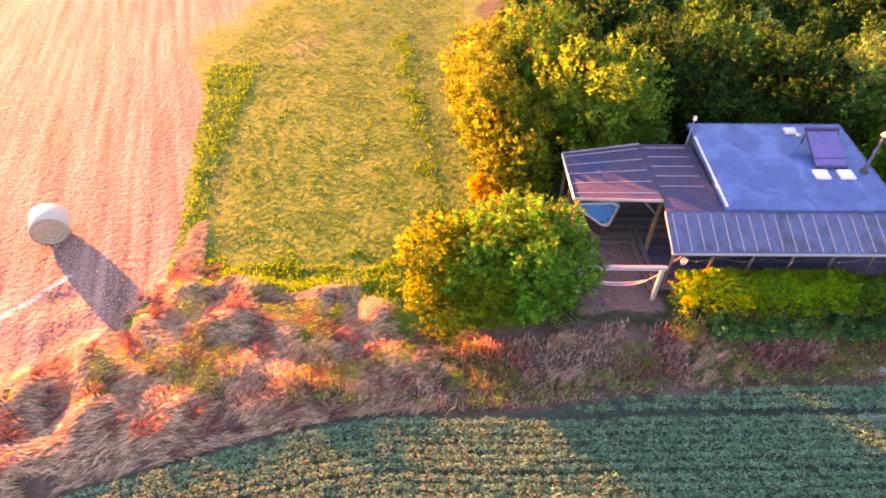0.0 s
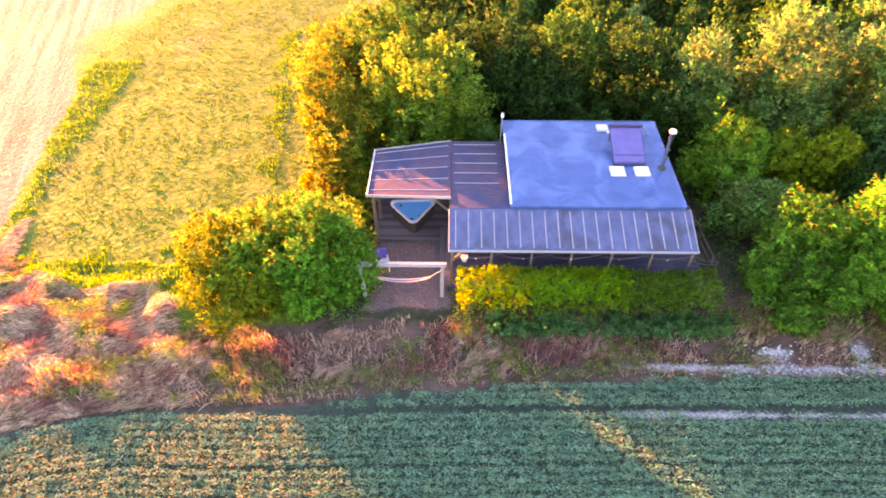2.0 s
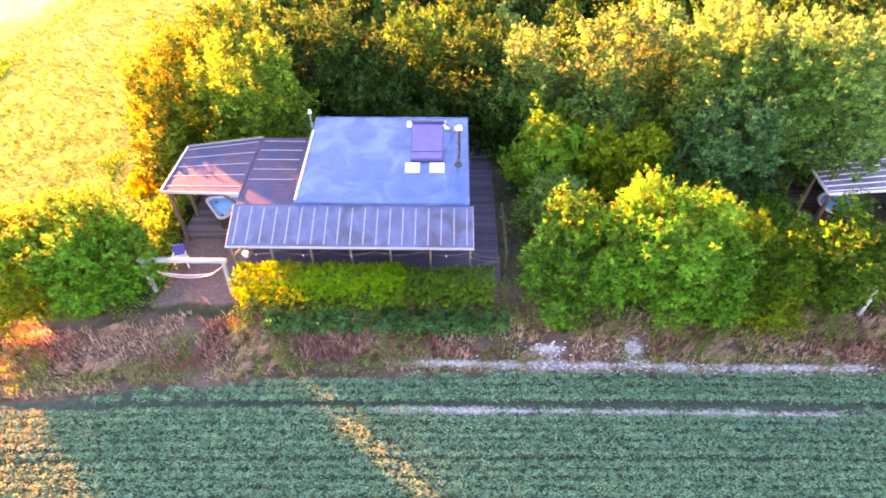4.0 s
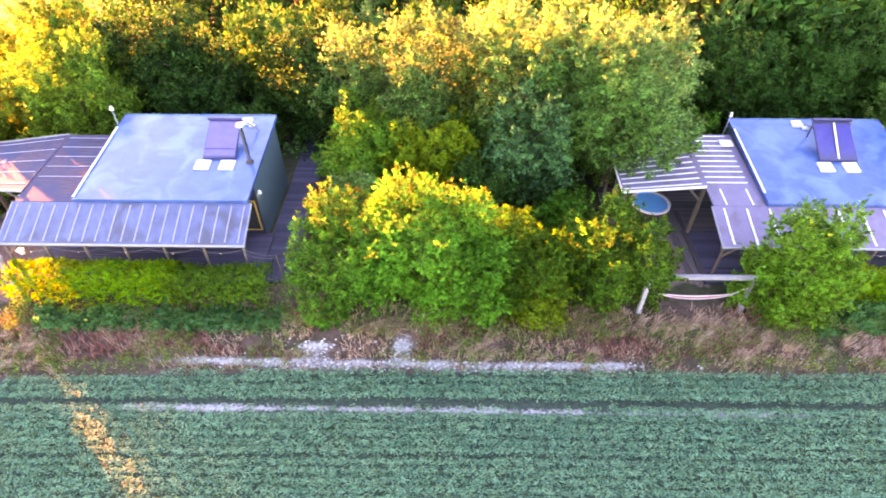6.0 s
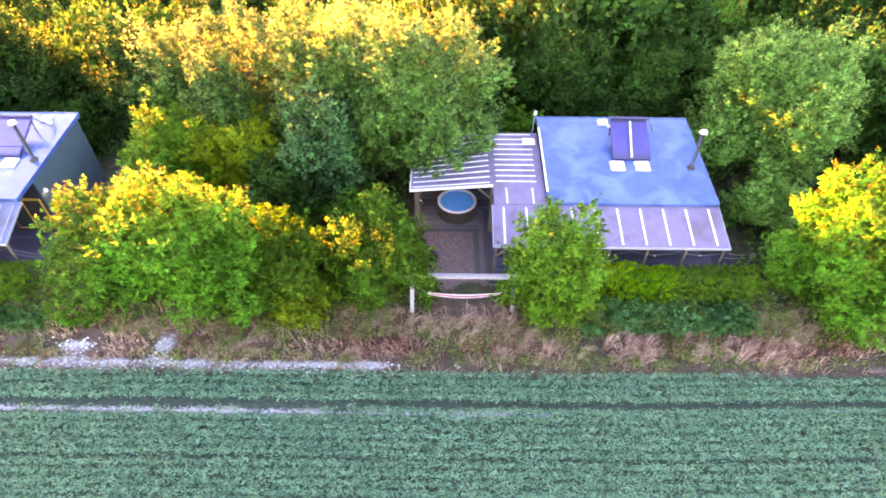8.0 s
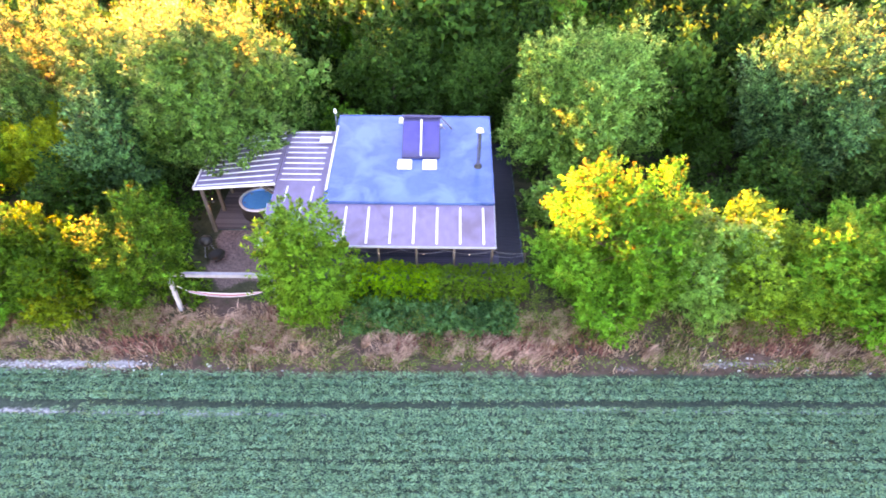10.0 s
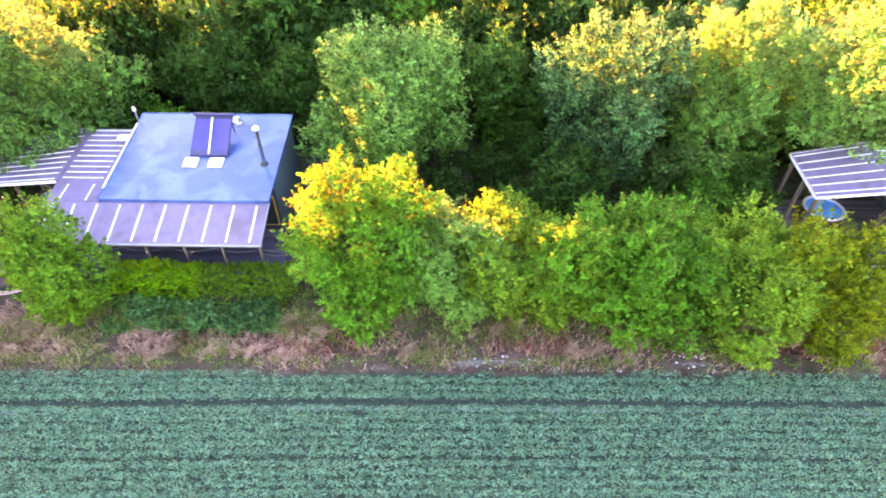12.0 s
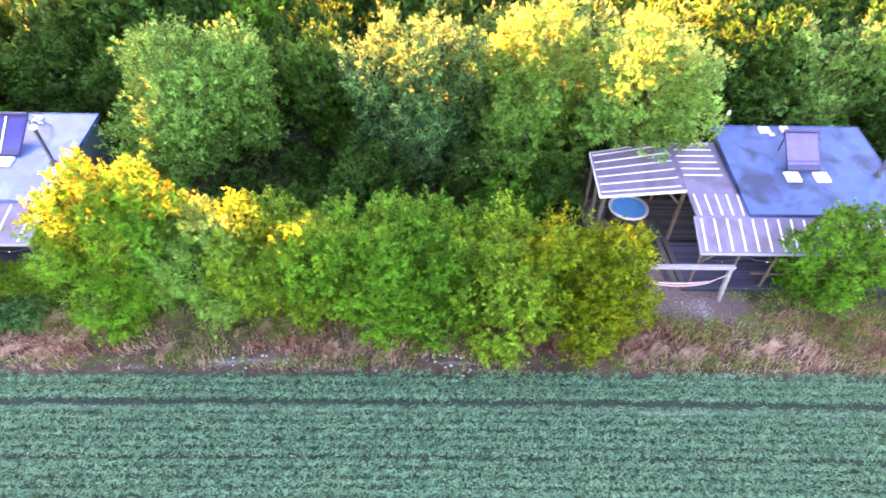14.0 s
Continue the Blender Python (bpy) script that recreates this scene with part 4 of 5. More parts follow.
x, y = scatter(rng, 95000, -16, 100, 12, 18.2, lambda x, y: grown(x, y) & (y > crop_edge(x) + 0.15) & (y < crop_edge(x) + 3.3 + 0.5 * ripple(x, y, 2)) & (ripple(x, y, 0.8) + 0.6 * ripple(x, 0 * y, 4.0) > -0.35))
tufts("dry_grass", "tall dry brown grass along the field edge", x, y, 0.3, 0.035, 0.9, GRASS_DRY, rng)
x, y = scatter(rng, 48000, -16, 100, 12.5, 17.5, lambda x, y: grown(x, y) & (y > crop_edge(x) + 0.8) & (y < crop_edge(x) + 3.0) & (ripple(x, y, 1.7) + 0.9 * np.exp(-((x - 13) / 6) ** 2) + 0.7 * np.exp(-((x - 74) / 3) ** 2) > 0.15))
tufts("seed_heads", "reddish seed heads of tall grass along the field edge", x, y, 0.42, 0.05, 0.7, GRASS_RED, rng)
x, y = scatter(rng, 11500, -14, 100, 12.5, 18.0, lambda x, y: grown(x, y) & (y > crop_edge(x) + 0.2) & (ripple(x + 7, y, 1.4) + 0.9 * np.exp(-((y - crop_edge(x) - 0.45) / 0.25) ** 2) + 0.9 * smooth01(15.0, 16.0, y) * smooth01(8.5, 9.5, x) > 0.1) & ~((x > 4.6) & (x < 9.2) & (y > 16.8)) & ~((x > 35) & (x < 40) & (y > 16)) & ((x > 0) | (y < 17)))
nx, ny = np.r_[rng.uniform(42.6, 49.6, 900), rng.uniform(10.5, 20.5, 600)], np.r_[rng.uniform(15.8, 17.2, 900), rng.uniform(15.5, 16.4, 600)]
nw = np.c_[rng.normal(size=len(nx)) * 0.22, rng.normal(size=len(nx)) * 0.22 - 0.1, np.ones(len(nx))]
nl = (0.62 + 0.3 * ripple(nx, ny, 0.7)) * rng.uniform(0.7, 1.2, len(nx))
tagged(new("nettles", shoots_mesh("nettles", np.c_[nx, ny, ground_z(nx, ny)], nw, nl, 24, 0.13, LEAF_NETTLE, rng, np.zeros((0, 3)), 0.1)), "tall blue-green nettles before the hedges", "weeds", kind="stuff")
wc = np.c_[x, y, ground_z(x, y) + 0.2 + 0.25 * smooth01(15, 17, y)]
weeds = new("weeds", leaves_mesh("weeds", wc, rng.uniform(0.15, 0.38, len(x)), np.full(len(x), 24), 0.11, LEAF_WEED, rng, lift=0.6, ruffle=0.7, small=True))
tagged(weeds, "low green nettles and weeds along the field edge", "weeds", kind="stuff")
# tussocks of dead grass between the lawn and the stubble
def tussocks(name, label, tx, ty, blades, h, reach, material, rng):
    n = len(tx) * blades
    bx, by = np.repeat(tx, blades), np.repeat(ty, blades)
    s = np.repeat(rng.uniform(0.6, 1.4, len(tx)), blades)
    a = rng.uniform(0, 2 * np.pi, n)
    d = reach * s * rng.uniform(0.3, 1.2, n)
    sweep = np.repeat(rng.uniform(0.1, 1.0, len(tx)), blades)
    foot = np.c_[bx + np.cos(a) * 0.12, by + np.sin(a) * 0.12, ground_z(bx, by) - 0.03]
    tip = np.c_[bx + np.cos(a) * d + sweep * 0.7, by + np.sin(a) * d + sweep * 0.45, ground_z(bx, by) + h * s * rng.uniform(0.1, 0.8, n)]
    mid = (foot + tip) / 2 + np.c_[np.zeros((n, 2)), h * s * rng.uniform(0.35, 0.75, n)]
    w = np.c_[-np.sin(a), np.cos(a), np.zeros(n)] * rng.uniform(0.010, 0.022, n)[:, None]
    v = np.stack([foot - w, foot + w, mid + w, tip, mid - w], 1).reshape(-1, 3)
    i = np.arange(n)[:, None] * 5
    f = np.concatenate([i + [[0, 1, 2]], i + [[0, 2, 4]], i + [[4, 2, 3]]])
    return tagged(new(name, mesh_from(name, v, f, material)), label, "grass", kind="stuff")


heap = lambda x, y: (y > crop_edge(x) + 0.2) & (x < -3.2 + 0.8 * (17 - y)) & (x > stubble_edge(y) - 0.2) & (y < 17.5 + 3.5 * smooth01(-8, -13, x)) & (ripple(x, y, 1.6) > -0.55)
def laid(name, label, x, y, length, lift, material, rng):
    """Long blades that lie in swirls on the ground."""
    n = len(x)
    a = 0.45 + 0.7 * ripple(x, y, 1.9) + rng.normal(size=n) * 0.28
    d = np.c_[np.cos(a), np.sin(a), np.zeros(n)]
    size = length * rng.uniform(0.5, 1.4, n)
    p = np.c_[x, y, np.zeros(n)] - d * size[:, None] / 2
    q = np.c_[x, y, np.zeros(n)] + d * size[:, None] / 2
    m = (p + q) / 2 + np.c_[-d[:, 1], d[:, 0], d[:, 2]] * (size * rng.uniform(-0.12, 0.12, n))[:, None]
    for v, up in ((p, 0.0), (m, 1.0), (q, 0.5)):
        v[:, 2] = ground_z(v[:, 0], v[:, 1]) + lift * up * rng.uniform(0.4, 1.3, n) + 0.01
    w = np.c_[-d[:, 1], d[:, 0], rng.uniform(-0.8, 0.8, n)] * rng.uniform(0.012, 0.024, n)[:, None]
    v = np.stack([p, m - w, m + w, q], 1).reshape(-1, 3)
    i = np.arange(n)[:, None] * 4
    return tagged(new(name, mesh_from(name, v, np.concatenate([i + [[0, 1, 2]], i + [[2, 1, 3]]]), material)), label, "grass", kind="stuff")


x, y = scatter(rng, 100000, -24, 3, 7.5, 24, lambda x, y: (y > crop_edge(x) + 0.15) & (x < -3.2 + 0.8 * (17 - y) + 0.8 * ripple(x, y, 1.2)) & (x > stubble_edge(y) - 0.3) & (y < 18.4 + 0.7 * ripple(x, y, 1.6) + 5 * smooth01(-11.5, -13, x)) & (x > stubble_edge(y) + 0.6 * smooth01(20, 22, y)) & (ripple(x, y, 1.15) + 0.5 * ripple(x, y, 0.4) > -0.65))
laid("laid_grass", "thick laid swathes of dead golden grass", x, y, 0.62, 0.11, STRAW, rng)
x, y = scatter(rng, 420, -24, 3, 7.5, 20, heap)
tussocks("brown_grass", "brown tussocks among the dead grass", x, y, 46, 0.26, 0.5, GRASS_RED, rng)
x, y = scatter(rng, 1500, -3, 100, 12.5, 17, lambda x, y: grown(x, y) & (y > crop_edge(x) + 0.5) & (y < crop_edge(x) + 2.8) & (ripple(x + 3, y * 2, 1.6) + 0.6 * np.exp(-((x - 47) / 5) ** 2) + 0.5 * np.exp(-((x - 40) / 4) ** 2) > 0.2))
tussocks("verge_grass", "tussocks of faded grass along the field edge", x, y, 60, 0.34, 0.32, GRASS_DRY, rng)


# low growth under the trees and behind the bushes
def open_ground(x, y):
    """True where no cabin, deck or patio stands."""
    ok = np.ones(len(x), bool)
    for x0, x1, y0, y1 in ((4.8, 21.2, 16.6, 27.0), (34.6, 50.6, 18.0, 27.6), (72.6, 88.5, 17.0, 27.0)):
        ok &= ~((x > x0) & (x < x1) & (y > y0) & (y < y1))
    return ok


x, y = scatter(rng, 4300, 0.8, 112, 18.5, 36, lambda x, y: open_ground(x, y) & (ripple(x, y, 1.9) > -0.55))
uc = np.c_[x, y, ground_z(x, y) + 0.3 + 0.3 * ripple(x, y, 2.4)]
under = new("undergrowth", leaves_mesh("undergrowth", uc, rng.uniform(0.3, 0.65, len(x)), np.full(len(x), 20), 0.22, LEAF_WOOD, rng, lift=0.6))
tagged(under, "brambles and nettles with the trees' shade put into their green", "undergrowth", kind="stuff")


# lumps of chalk turned up along the field edge
def chalk_stones(spots, rng):
    ico = bmesh.new()
    bmesh.ops.create_icosphere(ico, subdivisions=1, radius=1.0)
    base = np.array([v.co for v in ico.verts])
    face = np.array([[v.index for v in f.verts] for f in ico.faces])
    ico.free()
    vs, fs = [], []
    for k, (x, y, r) in enumerate(spots):
        p = base * r * rng.uniform(0.7, 1.3, base.shape) * [1, 0.8, 0.55] + [x, y, float(ground_z(x, y)) + r * 0.25]
        vs.append(p), fs.append(face + k * len(base))
    return tagged(new("chalk_stones", mesh_from("chalk_stones", np.concatenate(vs), np.concatenate(fs), CHALK)), "white chalk lumps scattered along the field edge", "stones", kind="stuff")


spots = []
for cx, cy, sx, sy, n in ((22.0, 14.9, 1.2, 0.25, 60), (25.6, 15.0, 0.5, 0.5, 60), (27.5, 14.15, 5.0, 0.18, 160), (33, 14.1, 2.5, 0.15, 50), (62, 14.5, 7, 0.3, 24), (59.0, 14.9, 1.0, 0.3, 25), (66.5, 14.8, 0.8, 0.3, 25)):
    for k in range(n):
        spots.append((rng.normal() * sx + cx, rng.normal() * sy + cy, rng.uniform(0.02, 0.07)))
chalk_stones(spots, rng)


# ---- cabins ----
def lerp3(a, b, t):
    return tuple(a[i] + (b[i] - a[i]) * t for i in range(3))


def on_quad(q, u, v, lift=0.0):
    """A place on a four-cornered sheet: u from corner 0 to 1, v from there towards 3 and 2."""
    p = lerp3(lerp3(q[0], q[1], u), lerp3(q[3], q[2], u), v)
    return (p[0], p[1], p[2] + lift)


def battens(name, quad, count, along, w, material, parent, first=0.5, v0=0.05, v1=0.93):
    """Count strips on a sheet, running along its u or v direction."""
    for k in range(count):
        f = (k + first) / count
        a, b = (on_quad(quad, f, v0, 0.012), on_quad(quad, f, v1, 0.012)) if along == "v" else (on_quad(quad, v0, f, 0.012), on_quad(quad, v1, f, 0.012))
        part(name, beam(a, b, w, 0.03, bevel=0.006), material, parent)


def boarded(a, b, z0, z1a, z1b, material, parent, name="wall", thick=0.12):
    """An upright wall from a to b (x, y), its top sloping from z1a to z1b."""
    a, b = Vector((*a, 0)), Vector((*b, 0))
    d = (b - a)
    n = Vector((d.y, -d.x, 0)).normalized() * thick / 2
    bm = bmesh.new()
    q = []
    for s in (n, -n):
        q.append([bm.verts.new(p + s) for p in (a + Vector((0, 0, z0)), b + Vector((0, 0, z0)), b + Vector((0, 0, z1b)), a + Vector((0, 0, z1a)))])
    bm.faces.new(q[0]), bm.faces.new(q[1][::-1])
    for i in range(4):
        bm.faces.new((q[0][i], q[1][i], q[1][(i + 1) % 4], q[0][(i + 1) % 4]))
    bmesh.ops.recalc_face_normals(bm, faces=bm.faces)
    return part(name, bm, material, parent)


def lay_boards(deck, x0, x1, y0, y1, z, material=DECK):
    """Deck boards from end to end, one object each on one mesh."""
    me = mesh_of("deck_board", box((x1 - x0, 0.135, 0.05), bevel=0.006), material)
    y = y0 + 0.07
    while y < y1:
        ob = new("deck_board", me)
        ob.parent, ob.location = deck, ((x0 + x1) / 2, y, z)
        y += 0.145


def cabin(label, x0, x1, yb, yf, zb, zf, vx0, vx1, vy, vz, ridge, left, roof_mat, veranda_mat, canopy_mat, veranda_n, veranda_w, canopy_n, canopy_w, strip, floor, vtop_left=None, posts=7, porch=1.3):
    """One cabin. Main roof x0..x1, back yb/zb, front yf/zf; veranda roof vx0..vx1 down to vy/vz; ridge: (x, y back, z back, y front, z front) of the side canopy; left: its left edge the same way; porch: how far the glazed front stands back under the main roof."""
    root = thing("cabin", label, "cabin", group="cabins", place=(0, 0, 0))
    roof_q = [(x0, yf, zf), (x1, yf, zf), (x1, yb, zb), (x0, yb, zb)]
    roof = part("main_roof", slab(roof_q, 0.2), roof_mat, root, "blue-grey membrane roof with pale stains")
    for a, b in ((roof_q[0], roof_q[1]), (roof_q[1], roof_q[2]), (roof_q[2], roof_q[3]), (roof_q[3], roof_q[0])):
        part("roof_edge", beam((a[0], a[1], a[2] - 0.02), (b[0], b[1], b[2] - 0.02), 0.05, 0.1), roof_mat, root)
    vz_top = zf - 0.13
    v_q = [(vx0, vy, vz), (vx1, vy, vz), (vx1, yf - 0.02, vz_top), (vx0, yf - 0.02, vz_top)]
    part("veranda_roof", slab(v_q, 0.07), veranda_mat, root, "grey sheeted veranda roof")
    battens("roof_batten", v_q, veranda_n, "v", veranda_w, BATTEN if veranda_w < 0.06 else WHITE, root)
    part("gutter", beam((vx0 - 0.03, vy - 0.03, vz - 0.03), (vx1 + 0.03, vy - 0.03, vz - 0.03), 0.06, 0.1), GREYTRIM, root)
    for xx in (vx0, vx1):
        part("barge_board", beam((xx, vy, vz - 0.02), (xx, yf - 0.02, vz_top - 0.02), 0.04, 0.1), GREYTRIM, root)
    rx, ryb, rzb, ryf, rzf = ridge
    lx, lyb, lzb, lyf, lzf = left
    yj = vtop_left if vtop_left else yf
    c_r = [(rx, yj, vz_top if not vtop_left else rzf), (x0 - 0.02, yj, vz_top if not vtop_left else rzf), (x0 - 0.02, ryb, rzb), (rx, ryb, rzb)]
    part("canopy_roof", slab(c_r, 0.07), canopy_mat, root, "weathered lean-to canopy roof")
    c_l = [(lx, lyf, lzf), (rx - 0.004, ryf, rzf), (rx - 0.004, ryb, rzb), (lx, lyb, lzb)]
    part("canopy_roof", slab(c_l, 0.07), canopy_mat, root, "weathered lean-to canopy roof")
    battens("canopy_batten", c_l, canopy_n, "u", canopy_w, BATTEN if canopy_w < 0.04 else WHITE, root, 0.6, 0.03, 0.96)
    c_t = [on_quad(c_r, 0, 0.25), on_quad(c_r, 1, 0.25), c_r[2], c_r[3]]
    battens("canopy_batten", c_t, canopy_n, "u", canopy_w, BATTEN if canopy_w < 0.04 else WHITE, root, 0.6, 0.06, 0.85)
    if canopy_w > 0.04 and not vtop_left:
        battens("canopy_batten", [c_r[0], c_r[1], on_quad(c_r, 1, 0.22), on_quad(c_r, 0, 0.22)], 2, "v", canopy_w, WHITE, root, 0.5, 0.05, 0.95)
    if vtop_left:
        e_q = [(rx, yf - 0.02, vz_top + 0.004), (x0, yf - 0.02, vz_top + 0.004), (x0 + 0.15, vtop_left, rzf), (rx, vtop_left, rzf)]
        part("veranda_roof", slab(e_q, 0.06), veranda_mat, root, "grey sheeted veranda roof")
        battens("roof_batten", e_q, 5, "v", veranda_w, WHITE, root)
    part("canopy_edge", beam((lx, lyf, lzf), (rx, ryf, rzf), 0.05, 0.14), TIMBER_GREY if canopy_w < 0.04 else WHITE, root)
    part("canopy_edge", beam((lx, lyf, lzf), (lx, lyb, lzb), 0.05, 0.14), WHITE, root)
    part("canopy_edge", beam((lx, lyb, lzb), (rx, ryb, rzb), 0.05, 0.14), TIMBER_GREY, root)
    if strip:
        part("flashing", beam((x0 + 0.02, ryb - 0.1, zf + (zb - zf) * (ryb - 0.1 - yf) / (yb - yf) + 0.05), (x0 + 0.02, yf + strip, zf + (zb - zf) * strip / (yb - yf) + 0.05), 0.09, 0.05), WHITE, root, "white metal flashing strip")
    # walls
    wf, wb = yf + 0.1 + porch, yb - 0.15
    zw = zf - 0.2 + (zb - zf) * porch / (yb - yf)
    boarded((x0 + 0.15, wf), (x1 - 0.15, wf), floor, zw, zw, WALL_SHADE, root, "front_wall")
    boarded((x1 - 0.2, wf), (x1 - 0.2, wb), floor - 0.3, zw + 0.01, zb - 0.21, WALL, root, "side_wall")
    boarded((x0 + 0.2, wf), (x0 + 0.2, wb), floor - 0.3, zw + 0.01, zb - 0.21, WALL, root, "side_wall")
    boarded((x0 + 0.15, wb), (x1 - 0.15, wb), floor - 0.3, zb - 0.21, zb - 0.21, WALL, root, "back_wall")
    for k in range(3):
        wx = x0 + 1.2 + k * (x1 - x0 - 1.0) / 3
        win = part("window", box((1.7, 0.06, 1.75), (wx + 0.85, wf - 0.1, floor + 1.15)), YELLOWWOOD, root, "timber framed glazed door")
        for s in (-0.42, 0.42):
            part("pane", box((0.74, 0.03, 1.55), (wx + 0.85 + s, wf - 0.14, floor + 1.15), bevel=0), GLASS, win)
    # deck and posts
    deck = part("veranda_deck", box((vx1 - vx0 + 0.08, wf - vy - 0.1, 0.1), ((vx0 + vx1) / 2, (vy + wf) / 2, floor - 0.11)), WALL, root, "boarded veranda deck with roof shade put into its boards")
    # the path boards' dark tone stands in for shadow under the roof
    lay_boards(deck, vx0 - 0.05, vx1 + 0.05, vy + 0.05, wf - 0.05, floor - 0.03, PATHDARK)
    part("deck_skirt", box((vx1 - vx0 + 0.12, 0.05, floor - 0.05), ((vx0 + vx1) / 2, vy + 0.03, (floor - 0.05) / 2 - 0.02)), WALL_SHADE, root)
    for k in range(posts):
        xx = vx0 + 0.12 + (vx1 - vx0 - 0.24) * k / (posts - 1)
        part("veranda_post", beam((xx, vy + 0.12, floor), (xx, vy + 0.12, vz - 0.1), 0.09, 0.09), TIMBER, root)
    part("veranda_beam", beam((vx0, vy + 0.12, vz - 0.14), (vx1, vy + 0.12, vz - 0.14), 0.12, 0.16), TIMBER, root)
    rail = beam((vx0 + 2.6, vy + 0.12, floor + 0.85), (vx1, vy + 0.12, floor + 0.85), 0.09, 0.05)
    part("handrail", rail, TIMBER, root)
    for px, py, pz in ((lx + 0.25, lyf + 0.2, lzf), (lx + 0.25, (lyf + lyb) / 2, (lzf + lzb) / 2), (lx + 0.25, lyb - 0.2, lzb), (rx, ryf + 0.15, rzf), (rx, ryb - 0.2, rzb)):
        part("canopy_post", beam((px, py, float(ground_z(px, py))), (px, py, pz - 0.08), 0.15, 0.15), TIMBER, root)
    part("brace", beam((rx, vy + 0.12, vz - 0.75), (rx + 0.6, vy + 0.12, vz - 0.15), 0.08, 0.1), TIMBER, root)
    part("brace", beam((rx, ryf + 0.15, rzf - 0.9), (rx - 0.75, ryf + 0.15 - 0.06, rzf - 0.12), 0.08, 0.1), TIMBER, root)
    # side deck for the tub, and the steps along the veranda's end
    side = part("side_deck", box((rx - lx + 2.1, ryb - lyf - 0.45, 0.1), ((lx + rx) / 2 + 1.1, (lyf + ryb) / 2 + 0.1, floor - 0.2)), WALL, root, "brown boarded side deck")
    lay_boards(side, lx, rx + 2.2, lyf + 0.3, ryb - 0.1, floor - 0.12)
    for k in range(3):
        part("deck_step", box((0.24, ryf - vy + 1.6, 0.06), (rx - 0.1 - 0.28 * k, (ryf + vy) / 2 + 0.9, floor - 0.02 - 0.1 * k)), DECK, root)
    # skylights, flue
    return root


def roof_at(c, y):
    return c["zf"] + (c["zb"] - c["zf"]) * (y - c["yf"]) / (c["yb"] - c["yf"])


def on_roof(root, c, sky, hatch, pipe, panel, panel_top, split):
    """Skylights, a hatch, the flue and the solar panel of a cabin: places on its roof."""
    slope = math.degrees(math.atan2(c["zb"] - c["zf"], c["yb"] - c["yf"]))
    for x, y in sky:
        z = roof_at(c, y)
        s = part("skylight", box((0.66, 0.62, 0.12), (x, y, z + 0.04), (slope, 0, 0), 0.03), WHITE, root, "white framed skylight")
        part("pane", box((0.54, 0.50, 0.03), (x, y, z + 0.105), (slope, 0, 0), 0.01), SKYLIGHT, s)
    for x, y, w in hatch:
        z = roof_at(c, y)
        s = part("roof_hatch", box((w, 0.45, 0.14), (x, y, z + 0.05), (slope, 0, 0), 0.03), WHITE, root, "white roof hatch")
        part("junction_box", box((0.26, 0.2, 0.1), (x + 0.3, y - 0.3, roof_at(c, y - 0.3) + 0.04), (slope, 0, 0), 0.02), PLASTIC, root)
        part("roof_cable", rod((x + 0.28, y - 0.05, z + 0.06), (x + 0.62, y - 0.42, z + 0.16), 0.02, sides=6), CABLE, root)
        part("roof_cable", rod((x + 0.3, y - 0.28, z + 0.05), (x + 0.6, y - 0.75, z + 0.1), 0.016, sides=6), CABLE, root)
    px, py = pipe
    z = roof_at(c, py)
    s = part("flue", rod((px, py, z - 0.05), (px, py, z + 1.85), 0.085, sides=14), STEEL, root, "round metal stove flue", smooth=False)
    part("flue_collar", rod((px, py, z - 0.02), (px, py, z + 0.14), 0.2, 0.11, 14), BLACKSTEEL, s)
    part("flue_joint", rod((px, py, z + 0.95), (px, py, z + 1.0), 0.1, sides=14), STEEL, s)
    part("flue_cap", rod((px, py, z + 1.85), (px, py, z + 1.96), 0.17, 0.13, 14), WHITE, s)
    x0, x1, y0, y1 = panel
    base = roof_at(c, y0)
    z1 = panel_top
    t = thing("solar_panel", "dark blue solar water panel propped on the cabin roof", "solar panel", (0, 0, 0), "solar panels")
    q = [(x0, y0, base + 0.12), (x1, y0, base + 0.12), (x1, y1, z1), (x0, y1, z1)]
    for xx in (x0 + 0.1, x1 - 0.1):
        part("prop", rod((xx, y1 - 0.05, roof_at(c, y1) - 0.02), (xx, y1 - 0.05, z1 - 0.08), 0.03, sides=8), BLACKSTEEL, t)
        part("prop", rod((xx, y0 + 0.05, base - 0.02), (xx, y0 + 0.05, base + 0.08), 0.03, sides=8), BLACKSTEEL, t)
    part("frame", slab([(x0 - 0.03, y0 - 0.03, q[0][2] - 0.005), (x1 + 0.03, y0 - 0.03, q[0][2] - 0.005), (x1 + 0.03, y1, q[2][2] - 0.005), (x0 - 0.03, y1, q[2][2] - 0.005)], 0.1), PANELFRAME, t)
    if split:
        xm = (x0 + x1) / 2
        n = 9
        for half in ((x0, xm - 0.06), (xm + 0.06, x1)):
            for k in range(n):
                xx = half[0] + (half[1] - half[0]) * (k + 0.5) / n
                part("tube", rod((xx, y0 + 0.08, q[0][2] + 0.02), (xx, y1 - 0.25, on_quad(q, 0, (y1 - 0.25 - y0) / (y1 - y0))[2] + 0.02), 0.034, sides=8), SOLAR, t)
        part("middle_strip", beam((xm, y0 + 0.02, q[0][2] + 0.03), (xm, y1 - 0.3, q[2][2] + 0.01), 0.08, 0.05), WHITE, t)
    else:
        part("glass", slab([on_quad(q, 0.0, 0.03, 0.015), on_quad(q, 1.0, 0.03, 0.015), on_quad(q, 1.0, 0.93, 0.015), on_quad(q, 0.0, 0.93, 0.015)], 0.02, bevel=0.004), SOLAR_FLAT, t)
